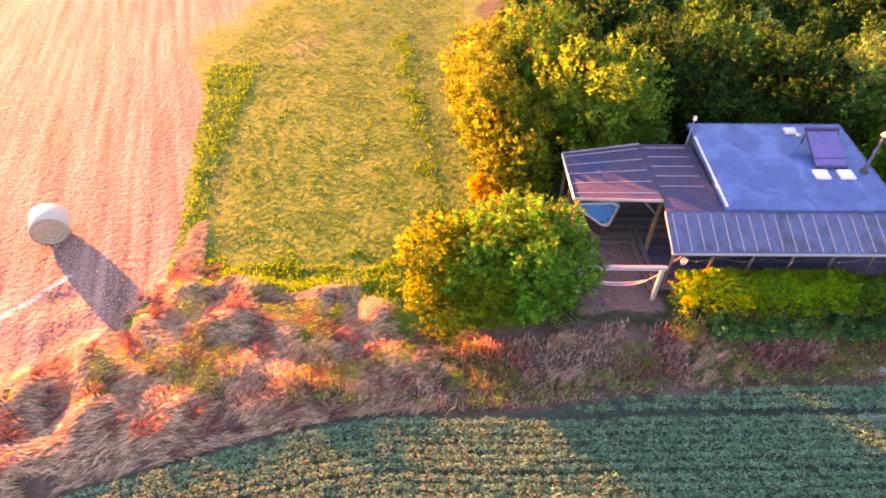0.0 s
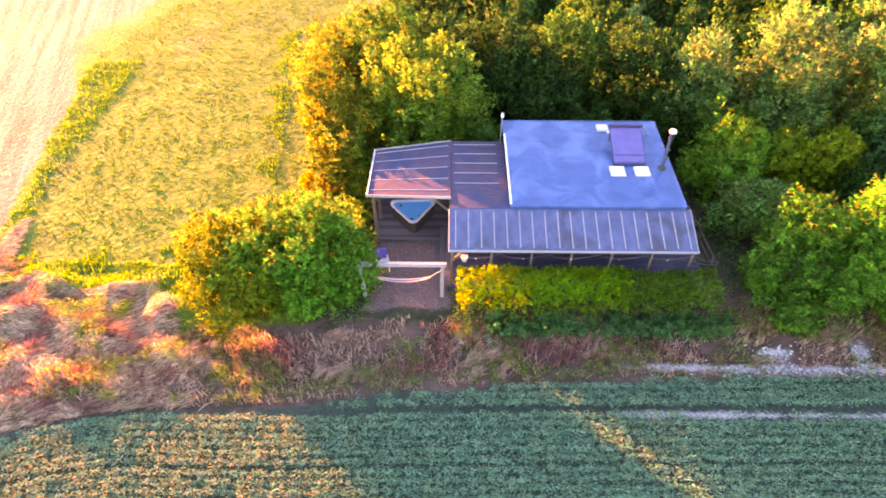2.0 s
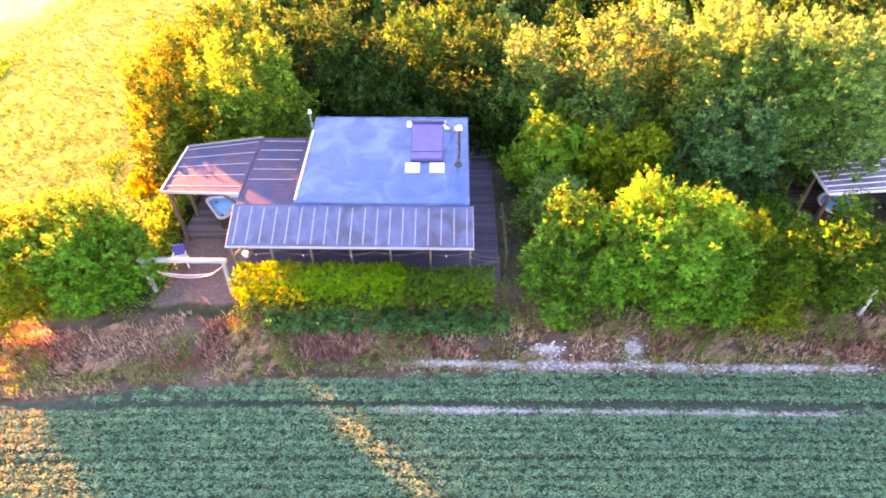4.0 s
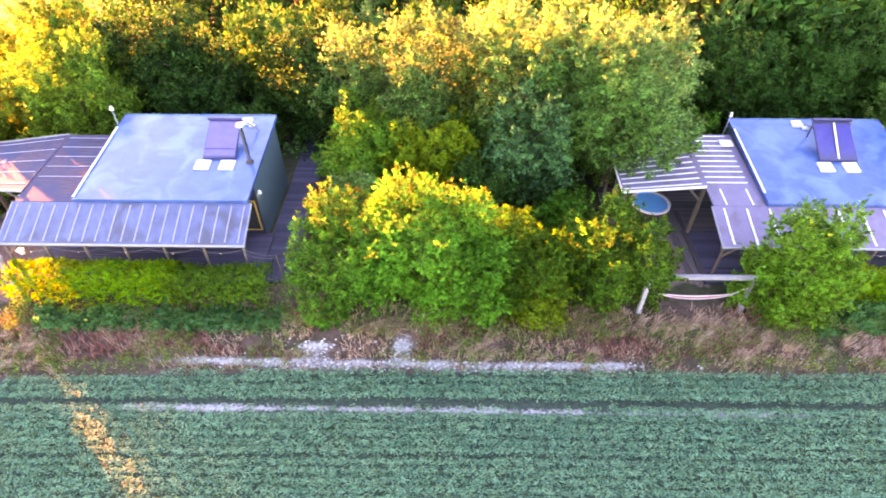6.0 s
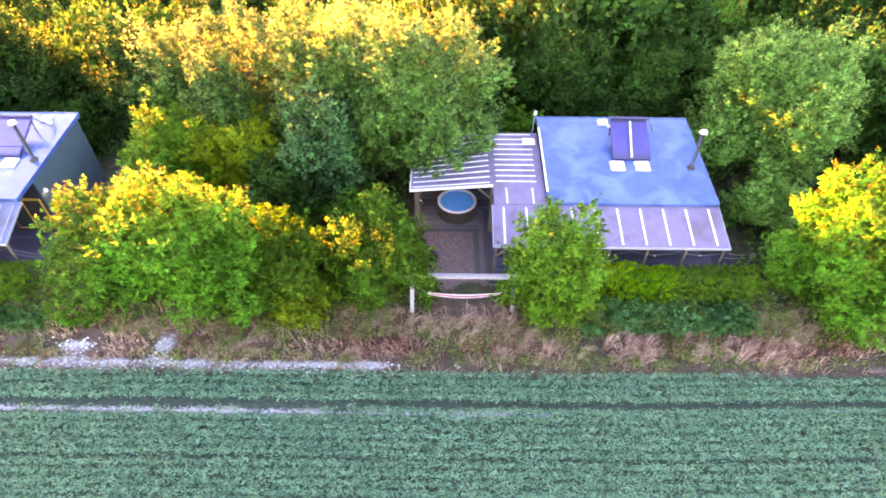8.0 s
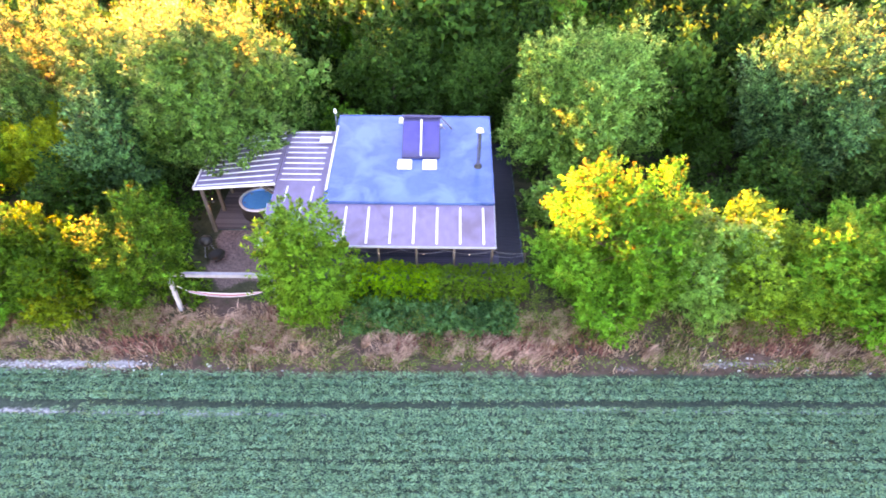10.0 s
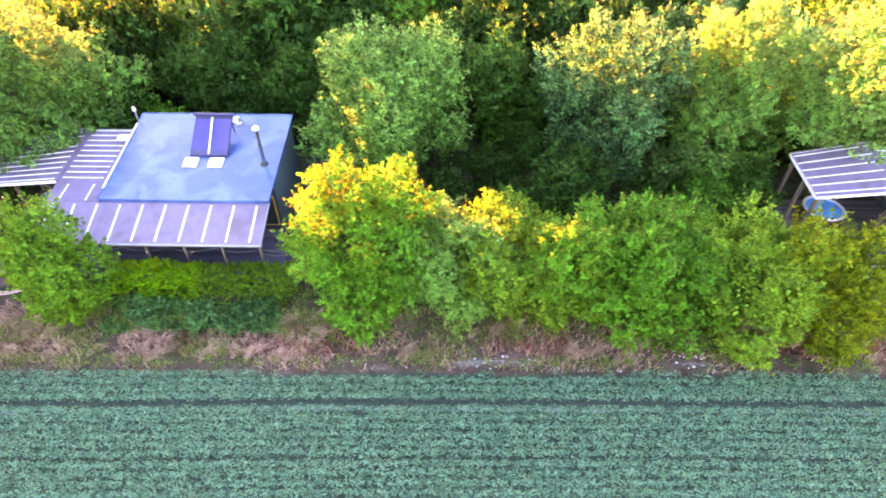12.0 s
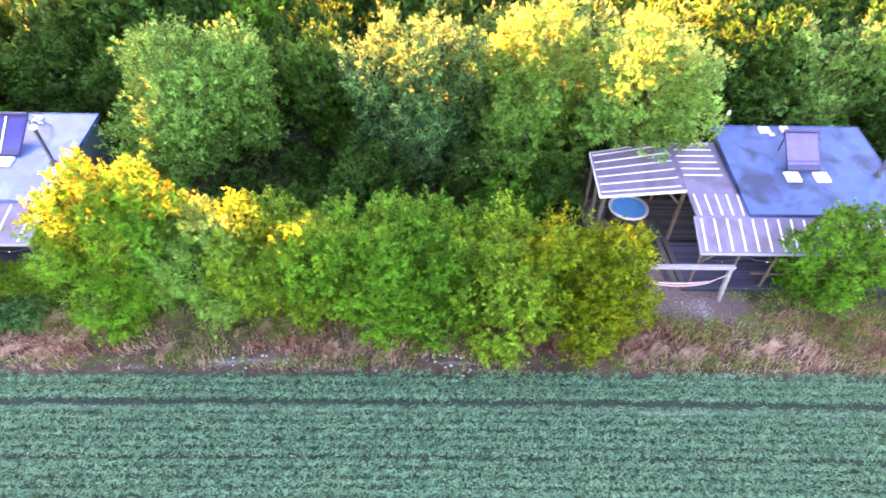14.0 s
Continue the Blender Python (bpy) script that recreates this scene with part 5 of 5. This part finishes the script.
        part("cross_bar", beam(on_quad(q, 0, 0.2, 0.03), on_quad(q, 1, 0.2, 0.03), 0.03, 0.03), PANELFRAME, t)
    part("header_tank", rod((x0 - 0.08, y1 - 0.1, q[2][2] + 0.06), (x1 + 0.08, y1 - 0.1, q[2][2] + 0.04), 0.07, sides=14), PANELFRAME, t)
    part("hose", rod((x1 + 0.08, y1 - 0.12, q[2][2] + 0.02), (x1 + 0.6, y1 + 0.3, roof_at(c, y1 + 0.3) + 0.02), 0.03, sides=8), CABLE, t)


A = dict(x0=11.45, x1=18.88, yb=25.65, yf=19.7, zb=4.47, zf=3.86, vx0=8.85, vx1=19.05, vy=17.86, vz=3.0, ridge=(8.92, 24.67, 3.9, 20.3, 3.8), left=(5.2, 24.4, 3.52, 20.8, 3.5), floor=0.8,
         roof_mat=MEMBRANE, veranda_mat=FELT, canopy_mat=CANOPY, veranda_n=19, veranda_w=0.045, canopy_n=5, canopy_w=0.035, strip=0.1)
B = dict(x0=41.40, x1=48.82, yb=26.38, yf=20.58, zb=4.05, zf=3.26, vx0=38.95, vx1=48.82, vy=18.54, vz=2.56, ridge=(39.05, 25.62, 3.6, 21.7, 3.3), left=(35.3, 25.0, 3.25, 21.63, 3.02), floor=0.45,
         roof_mat=MEMBRANE, veranda_mat=SHEET, canopy_mat=SHEET, veranda_n=10, veranda_w=0.085, canopy_n=10, canopy_w=0.07, strip=0.6)
C = dict(x0=79.0, x1=86.1, yb=25.7, yf=20.0, zb=4.2, zf=3.4, vx0=76.65, vx1=86.4, vy=18.43, vz=2.6, ridge=(76.75, 24.9, 3.8, 21.5, 3.42), left=(72.97, 24.4, 3.4, 21.42, 3.1), floor=0.45,
         roof_mat=MEMBRANE_DARK, veranda_mat=SHEET, canopy_mat=SHEET, veranda_n=18, veranda_w=0.075, canopy_n=6, canopy_w=0.07, strip=0, vtop_left=21.4)
ca = cabin("low dark timber cabin with a blue-grey roof and boarded canopy", **A)
cb = cabin("low dark timber cabin with white battened veranda roof", **B)
cc = cabin("low dark timber cabin with damp-stained roof under the trees", **C)
on_roof(ca, A, [(16.37, 21.9), (17.47, 21.9)], [(16.22, 25.05, 0.55), (17.6, 25.08, 0.5)], (18.42, 22.18), (16.3, 17.7, 22.35, 24.2), 5.12, False)
on_roof(cb, B, [(44.8, 22.87), (45.95, 22.87)], [(44.62, 25.95, 0.5), (46.05, 25.9, 0.42)], (48.17, 22.85), (44.69, 46.37, 23.3, 25.1), 4.8, True)
on_roof(cc, C, [(81.6, 22.2), (82.9, 22.2)], [(81.4, 25.35, 0.55), (82.4, 25.4, 0.4)], (85.5, 22.4), (81.53, 82.96, 22.6, 24.05), 5.0, False)


# ---- things round the cabins ----
def pole_lamp(x, y, z0, z1, lean=0.05):
    t = thing("pole_lamp", "thin metal pole with a white lamp head", "lamp", (x, y, z0), "pole lamps")
    part("pole", rod((0, 0, -0.1), (lean, 0, z1 - z0), 0.025, sides=8), GREYTRIM, t)
    part("lamp_head", rod((lean, 0, z1 - z0 - 0.02), (lean, 0, z1 - z0 + 0.16), 0.09, 0.06, 10), PLASTIC, t)


pole_lamp(11.3, 24.9, 2.6, 5.15)
pole_lamp(41.2, 26.0, 2.4, 4.45)
pole_lamp(79.1, 25.2, 2.4, 5.15, 0.2)


def round_tub(x, y, r, h, z0):
    t = thing("hot_tub", "round hot tub with blue shell and dark wooden sides", "hot tub", (x, y, z0), "hot tubs")
    bm = bmesh.new()
    bmesh.ops.create_cone(bm, cap_ends=False, segments=40, radius1=r * 0.97, radius2=r, depth=h)
    bmesh.ops.transform(bm, matrix=Matrix.Translation((0, 0, h / 2)), verts=bm.verts)
    for k in range(40):
        a = k * math.tau / 40
        box((0.02, 0.12, h - 0.06), (math.cos(a) * r, math.sin(a) * r, h / 2), (0, 0, math.degrees(a)), 0.006, bm)
    part("side", bm, DARKWOOD, t)
    prof = [(r + 0.03, h - 0.04), (r + 0.03, h + 0.03), (r - 0.07, h + 0.04), (r - 0.11, h - 0.02)]
    part("rim", lathe(prof, 44), WHITE, t, smooth=True)
    part("shell", lathe([(r - 0.10, h - 0.01), (r - 0.22, h - 0.45), (r - 0.5, h - 0.75), (0.0, h - 0.78)], 44), TUBBLUE, t, smooth=True)
    part("water", lathe([(r - 0.125, h - 0.1), (0.0, h - 0.1)], 44), TUBWATER, t)
    for k in range(6):
        a = k * 1.05 + 0.3
        part("jet", rod((math.cos(a) * (r - 0.2), math.sin(a) * (r - 0.2), h - 0.1), (math.cos(a) * (r - 0.24), math.sin(a) * (r - 0.24), h - 0.06), 0.05, sides=8), GREYTRIM, t)
    return t


def lathe(profile, n):
    bm = bmesh.new()
    rings = []
    for r, z in profile:
        rings.append([bm.verts.new((0, 0, z))] if r < 1e-6 else [bm.verts.new((math.cos(i * math.tau / n) * r, math.sin(i * math.tau / n) * r, z)) for i in range(n)])
    for a, b in zip(rings, rings[1:]):
        for i in range(n):
            j = (i + 1) % n
            bm.faces.new((a[i], a[j], b[0]) if len(b) == 1 else (a[0], b[j], b[i]) if len(a) == 1 else (a[i], a[j], b[j], b[i]))
    bmesh.ops.recalc_face_normals(bm, faces=bm.faces)
    return bm


def corner_tub(x, y, z0, h, turn):
    """A three-cornered tub with rounded corners, wide side at the back."""
    t = thing("hot_tub", "three-cornered blue hot tub with white rim and dark sides", "hot tub", (x, y, z0), "hot tubs", turn=turn)

    def ring(f, z, bm):
        pts = []
        tips = [(-1.04, 0.5), (1.04, 0.66), (0.1, -0.98)]
        for cxy, a0 in zip(tips, (150, 30, -90)):
            for k in range(7):
                a = radians(a0 + (3 - k) * 20)
                pts.append(((cxy[0] * 0.78 + math.cos(a) * 0.27) * f, (cxy[1] * 0.78 + math.sin(a) * 0.27) * f, z))
        return [bm.verts.new(p) for p in pts]

    def skin(levels, cap=False):
        bm = bmesh.new()
        rs = [ring(f, z, bm) for f, z in levels]
        for a, b in zip(rs, rs[1:]):
            for i in range(len(a)):
                j = (i + 1) % len(a)
                bm.faces.new((a[i], a[j], b[j], b[i]))
        if cap:
            bm.faces.new(rs[-1])
        bmesh.ops.recalc_face_normals(bm, faces=bm.faces)
        return bm
    part("side", skin([(0.94, 0), (0.97, h)]), DARKWOOD, t)
    part("rim", skin([(0.98, h - 0.05), (1.03, h - 0.02), (1.03, h + 0.03), (0.89, h + 0.03), (0.87, h - 0.03)]), WHITE, t, "white moulded rim")
    part("shell", skin([(0.88, h), (0.78, h - 0.4), (0.6, h - 0.6)], True), TUBBLUE, t)
    part("water", skin([(0.87, h - 0.1), (0.86, h - 0.1)], True), TUBWATER, t)
    for k, (jx, jy) in enumerate(((0.35, -0.45), (0.75, 0.1), (-0.6, 0.35), (0.0, -0.65))):
        part("jet", rod((jx, jy, h - 0.12), (jx, jy, h - 0.06), 0.06, sides=8), BLACKSTEEL, t)


corner_tub(7.05, 22.5, 0.68, 0.72, 0)
round_tub(37.47, 23.3, 0.94, 0.8, 0.34)
round_tub(75.1, 23.15, 0.94, 0.8, 0.34)


def hammock_stand(xl, xr, y, top, lean, sag):
    """Two leaning posts with a cross beam, and the hammock that hangs from them."""
    zl, zr = float(ground_z(xl, y)), float(ground_z(xr, y))
    t = thing("hammock_stand", "grey timber stand of two posts and a cross beam", "hammock stand", (0, 0, 0), "hammock stands")
    part("post", beam((xl - lean, y - 0.1, zl - 0.2), (xl, y, top - 0.08), 0.16, 0.16), TIMBER_GREY, t)
    part("post", beam((xr + lean, y - 0.1, zr - 0.2), (xr, y, top - 0.08), 0.16, 0.16), TIMBER_GREY, t)
    part("cross_beam", beam((xl - 0.15, y, top), (xr + 0.15, y, top), 0.17, 0.17), TIMBER_GREY, t)
    h = thing("hammock", "red and white striped cotton hammock", "hammock", (0, 0, 0), "hammocks")
    n, w = 24, 5
    for stripe in range(w):
        bm = bmesh.new()
        vs = []
        for i in range(n + 1):
            f = i / n
            xx = xl + 0.55 + (xr - xl - 1.1) * f
            half = 0.075 * math.sin(math.pi * f) ** 0.6 + 0.03
            zz = 1.15 + zl - sag * 4 * f * (1 - f) + 0.0
            line = []
            for s in (stripe, stripe + 1):
                g = s / w * 2 - 1
                line.append(bm.verts.new((xx, y - 0.05 + g * half, zz + abs(g) * 0.10 * math.sin(math.pi * f))))
            vs.append(line)
        for a, b in zip(vs, vs[1:]):
            bm.faces.new((a[0], b[0], b[1], a[1]))
        ob = part("cloth", bm, CLOTH_RED if stripe % 2 else CLOTH_WHITE, h)
        solid = ob.modifiers.new("thickness", "SOLIDIFY")
        solid.thickness = 0.012
    for a, b in (((xl + 0.05, y - 0.05, zl + 1.55), (xl + 0.57, y - 0.05, zl + 1.15)), ((xr - 0.05, y - 0.05, zr + 1.55), (xr - 0.57, y - 0.05, zl + 1.15))):
        part("rope", rod(a, b, 0.018, sides=6), CLOTH_WHITE, h)


hammock_stand(5.15, 8.6, 17.7, 2.3, -0.05, 0.32)
hammock_stand(35.6, 39.75, 17.0, 2.3, 0.05, 0.32)
hammock_stand(74.0, 77.9, 18.0, 2.2, 0.1, 0.32)


def bale(x, y, r, w, turn):
    t = thing("round_bale", "round straw bale wrapped in pale net on the stubble", "straw bale", (x, y, float(ground_z(x, y)) - 0.04), turn=turn)
    bm = lathe([(r - 0.05, -w / 2), (r, -w / 2 + 0.07), (r * 1.01, 0), (r, w / 2 - 0.07), (r - 0.05, w / 2)], 48)
    bmesh.ops.transform(bm, matrix=pose(0, 0, r, 90, 0, 0), verts=bm.verts)
    part("wrap", bm, BALEWRAP, t, "pale net wrap", smooth=True)
    for s in (1, -1):
        prof = []
        for k in range(9):
            rr = (r - 0.045) * (1 - k / 8)
            prof.append((rr, w / 2 - (0.0 if k % 2 else 0.06) - 0.04 * (k == 8)))
        bm = lathe(prof, 40)
        bmesh.ops.transform(bm, matrix=pose(0, 0, r, 90 * s, 0, 0), verts=bm.verts)
        part("end_face", bm, BALEEND, t, "rolled straw end")


bale(-19.95, 22.0, 0.85, 1.35, 28)


def kettle_grill(x, y):
    t = thing("kettle_grill", "black kettle barbecue on three legs", "barbecue", (x, y, float(ground_z(x, y))))
    part("bowl", lathe([(0.02, 0.55), (0.2, 0.6), (0.29, 0.78), (0.29, 0.8)], 24), BLACK, t, smooth=True)
    part("lid", lathe([(0.3, 0.8), (0.28, 0.92), (0.16, 1.04), (0.0, 1.07)], 24), BLACK, t, smooth=True)
    part("handle", rod((-0.06, 0, 1.1), (0.06, 0, 1.1), 0.02, sides=6), TIMBER, t)
    for k in range(3):
        a = k * 2.1
        part("leg", rod((math.cos(a) * 0.15, math.sin(a) * 0.15, 0.62), (math.cos(a) * 0.32, math.sin(a) * 0.32, 0), 0.015, sides=6), GREYTRIM, t)


kettle_grill(35.75, 20.3)


def wire_chair(x, y, turn):
    t = thing("garden_chair", "white plastic garden chair with dark seat back", "chair", (x, y, float(ground_z(x, y))), turn=turn)
    part("seat", box((0.55, 0.52, 0.05), (0, 0, 0.44)), PLASTIC, t)
    part("backrest", box((0.55, 0.05, 0.55), (0, 0.26, 0.78), (-12, 0, 0), 0.02), SOLAR, t, "dark backrest")
    for sx in (-0.26, 0.26):
        part("armrest", box((0.06, 0.5, 0.04), (sx, 0, 0.66)), PLASTIC, t)
        for sy in (-0.22, 0.22):
            part("leg", box((0.05, 0.05, 0.44), (sx, sy, 0.21)), PLASTIC, t)


wire_chair(5.85, 19.2, 15)


def string_light(x0, x1, y, z, n):
    t = thing("string_light", "string of small bulbs along the veranda eaves", "string light", (0, 0, 0), "string lights")
    span = (x1 - x0) / n
    bm = None
    for k in range(n):
        p = None
        for i in range(7):
            f = i / 6
            q = (x0 + span * (k + f), y, z - 0.22 * 4 * f * (1 - f))
            if p:
                bm = rod(p, q, 0.008, sides=5, bm=bm)
            p = q
    part("cable", bm, CABLE, t)
    for k in range(n):
        part("bulb", lathe([(0.0, -0.03), (0.014, -0.014), (0.014, 0.01), (0.0, 0.02)], 8), BULB, t).matrix_basis = pose(x0 + span * (k + 0.5), y, z - 0.26)


string_light(8.97, 18.93, 17.91, 2.72, 5)
string_light(39.07, 48.7, 18.59, 2.3, 5)
string_light(76.77, 86.28, 18.48, 2.32, 5)


def side_path(x0, x1, y0, y1, label, material=PATHDARK):
    """A walk of dark boards laid crosswise, each a little askew."""
    mid = (x0 + x1) / 2
    t = tagged(new("path", mesh_of("path", box((x1 - x0 + 0.1, y1 - y0, 0.06), (mid, (y0 + y1) / 2, float(ground_z(mid, y0)) + 0.02)), WALL)), label, "path", kind="structure")
    me = mesh_of("board", box((x1 - x0, 0.185, 0.05), bevel=0.008), material)
    k = 0
    y = y0 + 0.1
    while y < y1:
        ob = new("board", me)
        ob.parent, ob.matrix_basis = t, pose(mid + 0.02 * math.sin(k * 2.1), y, float(ground_z(mid, y0)) + 0.075 + 0.004 * math.sin(k * 3.7), 0, 0, 0.5 * math.sin(k * 1.3))
        y += 0.2
        k += 1


side_path(18.95, 20.3, 18.2, 30.4, "dark boarded path beside the cabin")
# the shade beside this cabin is put into its path boards
side_path(48.95, 50.3, 18.8, 29.6, "boarded path beside the cabin with shade put into its colour", WALL_SHADE)
part("canopy_skylight", box((0.62, 0.5, 0.08), (40.9, 24.85, 3.6), (4, 0, 0), 0.02), WHITE, cb, "white canopy skylight")


def rail_fence(x, y0, y1, label):
    t = thing("rail_fence", label, "fence")
    z = float(ground_z(x, y0))
    n = 3
    for k in range(n):
        y = y0 + (y1 - y0) * k / (n - 1)
        part("post", beam((x, y, z - 0.15), (x, y, z + 0.95), 0.08, 0.08), TIMBER, t)
    for h in (0.5, 0.88):
        part("rail", beam((x + 0.05, y0 - 0.1, z + h), (x + 0.05, y1 + 0.1, z + h), 0.04, 0.08), TIMBER, t)


rail_fence(20.6, 19.2, 22.8, "low dark timber rail beside the boarded path")


def end_steps(c, w):
    """Broad dark steps at the end of a veranda."""
    t = thing("steps", "three broad dark timber steps at the veranda end", "steps", group="veranda steps")
    for k in range(3):
        x = c["vx1"] + 0.2 + 0.36 * k
        z = c["floor"] - 0.05 - (c["floor"] - 0.25) * k / 3
        part("tread", box((0.34, w, 0.05), (x, c["vy"] + 0.25 + w / 2, z)), PATHDARK, t)
        part("riser", box((0.04, w - 0.02, z + 0.1), (x + 0.12, c["vy"] + 0.25 + w / 2, z / 2 - 0.08), bevel=0), WALL, t)


end_steps(A, 1.5)
end_steps(B, 1.5)


def wall_lamp(x, y, z):
    t = thing("wall_lamp", "small white lamp on the dark cabin wall", "lamp", (x, y, z), "wall lamps")
    part("bracket", box((0.1, 0.06, 0.06), (-0.03, 0, 0.02)), GREYTRIM, t)
    part("shade", lathe([(0.02, 0.12), (0.09, 0.05), (0.11, -0.04)], 14), PLASTIC, t, smooth=True)
    part("bulb", lathe([(0.0, -0.06), (0.04, -0.03), (0.03, 0.03), (0.0, 0.05)], 10), LAMP, t)


wall_lamp(18.8, 21.4, 3.0)


def tail_cable(a, b, sag, foot):
    """The string light's end, running off to a thin post."""
    t = thing("cable_post", "thin post that holds the end of the string light", "post")
    part("post", rod((b[0], b[1], foot), (b[0] - 0.05, b[1], b[2] + 0.05), 0.035, 0.03, 8), TIMBER, t)
    for dz in (0.0, -0.3):
        bm, p = None, None
        for i in range(9):
            f = i / 8
            q = (a[0] + (b[0] - a[0]) * f, a[1] + (b[1] - a[1]) * f, a[2] + (b[2] - a[2]) * f - sag * 4 * f * (1 - f) + dz * (1 - 0.6 * f))
            if p:
                bm = rod(p, q, 0.008, sides=5, bm=bm)
            p = q
        part("cable", bm, CABLE, t)


tail_cable((18.95, 17.92, 2.72), (20.2, 18.1, 2.2), 0.12, 0.2)
tail_cable((48.75, 18.6, 2.28), (50.2, 18.9, 1.9), 0.12, 0.1)


def hanging_pot(x, y, z):
    t = thing("hanging_pot", "white plant pot hanging from the veranda corner", "plant pot", (x, y, z))
    part("pot", lathe([(0.0, -0.12), (0.09, -0.12), (0.14, 0.08), (0.15, 0.1), (0.12, 0.1), (0.0, 0.07)], 18), PLASTIC, t, smooth=True)
    for k in range(3):
        a = k * 2.094
        part("cord", rod((math.cos(a) * 0.18, math.sin(a) * 0.18, 0.1), (0, 0, 0.5), 0.008, sides=5), CABLE, t)


hanging_pot(9.5, 17.98, 2.4)


# bowl added in place of an unidentified dark disc beside the grill
def fire_bowl(x, y):
    t = thing("fire_bowl", "low round black bowl in place of a dark disc on the gravel", "fire bowl", (x, y, float(ground_z(x, y))))
    part("bowl", lathe([(0.0, 0.12), (0.2, 0.14), (0.36, 0.3), (0.39, 0.3), (0.22, 0.1), (0.0, 0.06)], 24), BLACK, t, smooth=True)
    for k in range(3):
        a = k * 2.094 + 0.4
        part("foot", rod((math.cos(a) * 0.2, math.sin(a) * 0.2, 0.14), (math.cos(a) * 0.26, math.sin(a) * 0.26, -0.02), 0.02, sides=6), BLACK, t)


fire_bowl(36.2, 19.95)


def canopy_lamp(x, y, z, top):
    t = thing("canopy_lamp", "small lit lamp hanging under the canopy roof", "lamp", (x, y, z))
    part("cord", rod((0, 0, 0.1), (0, 0, top - z), 0.01, sides=6), BLACK, t)
    part("shade", lathe([(0.03, 0.1), (0.1, 0.0), (0.11, -0.03)], 14), BLACK, t, smooth=True)
    part("bulb", lathe([(0.0, -0.07), (0.045, -0.03), (0.03, 0.03), (0.0, 0.05)], 10), LAMP, t)


canopy_lamp(35.75, 22.1, 1.95, 3.05)
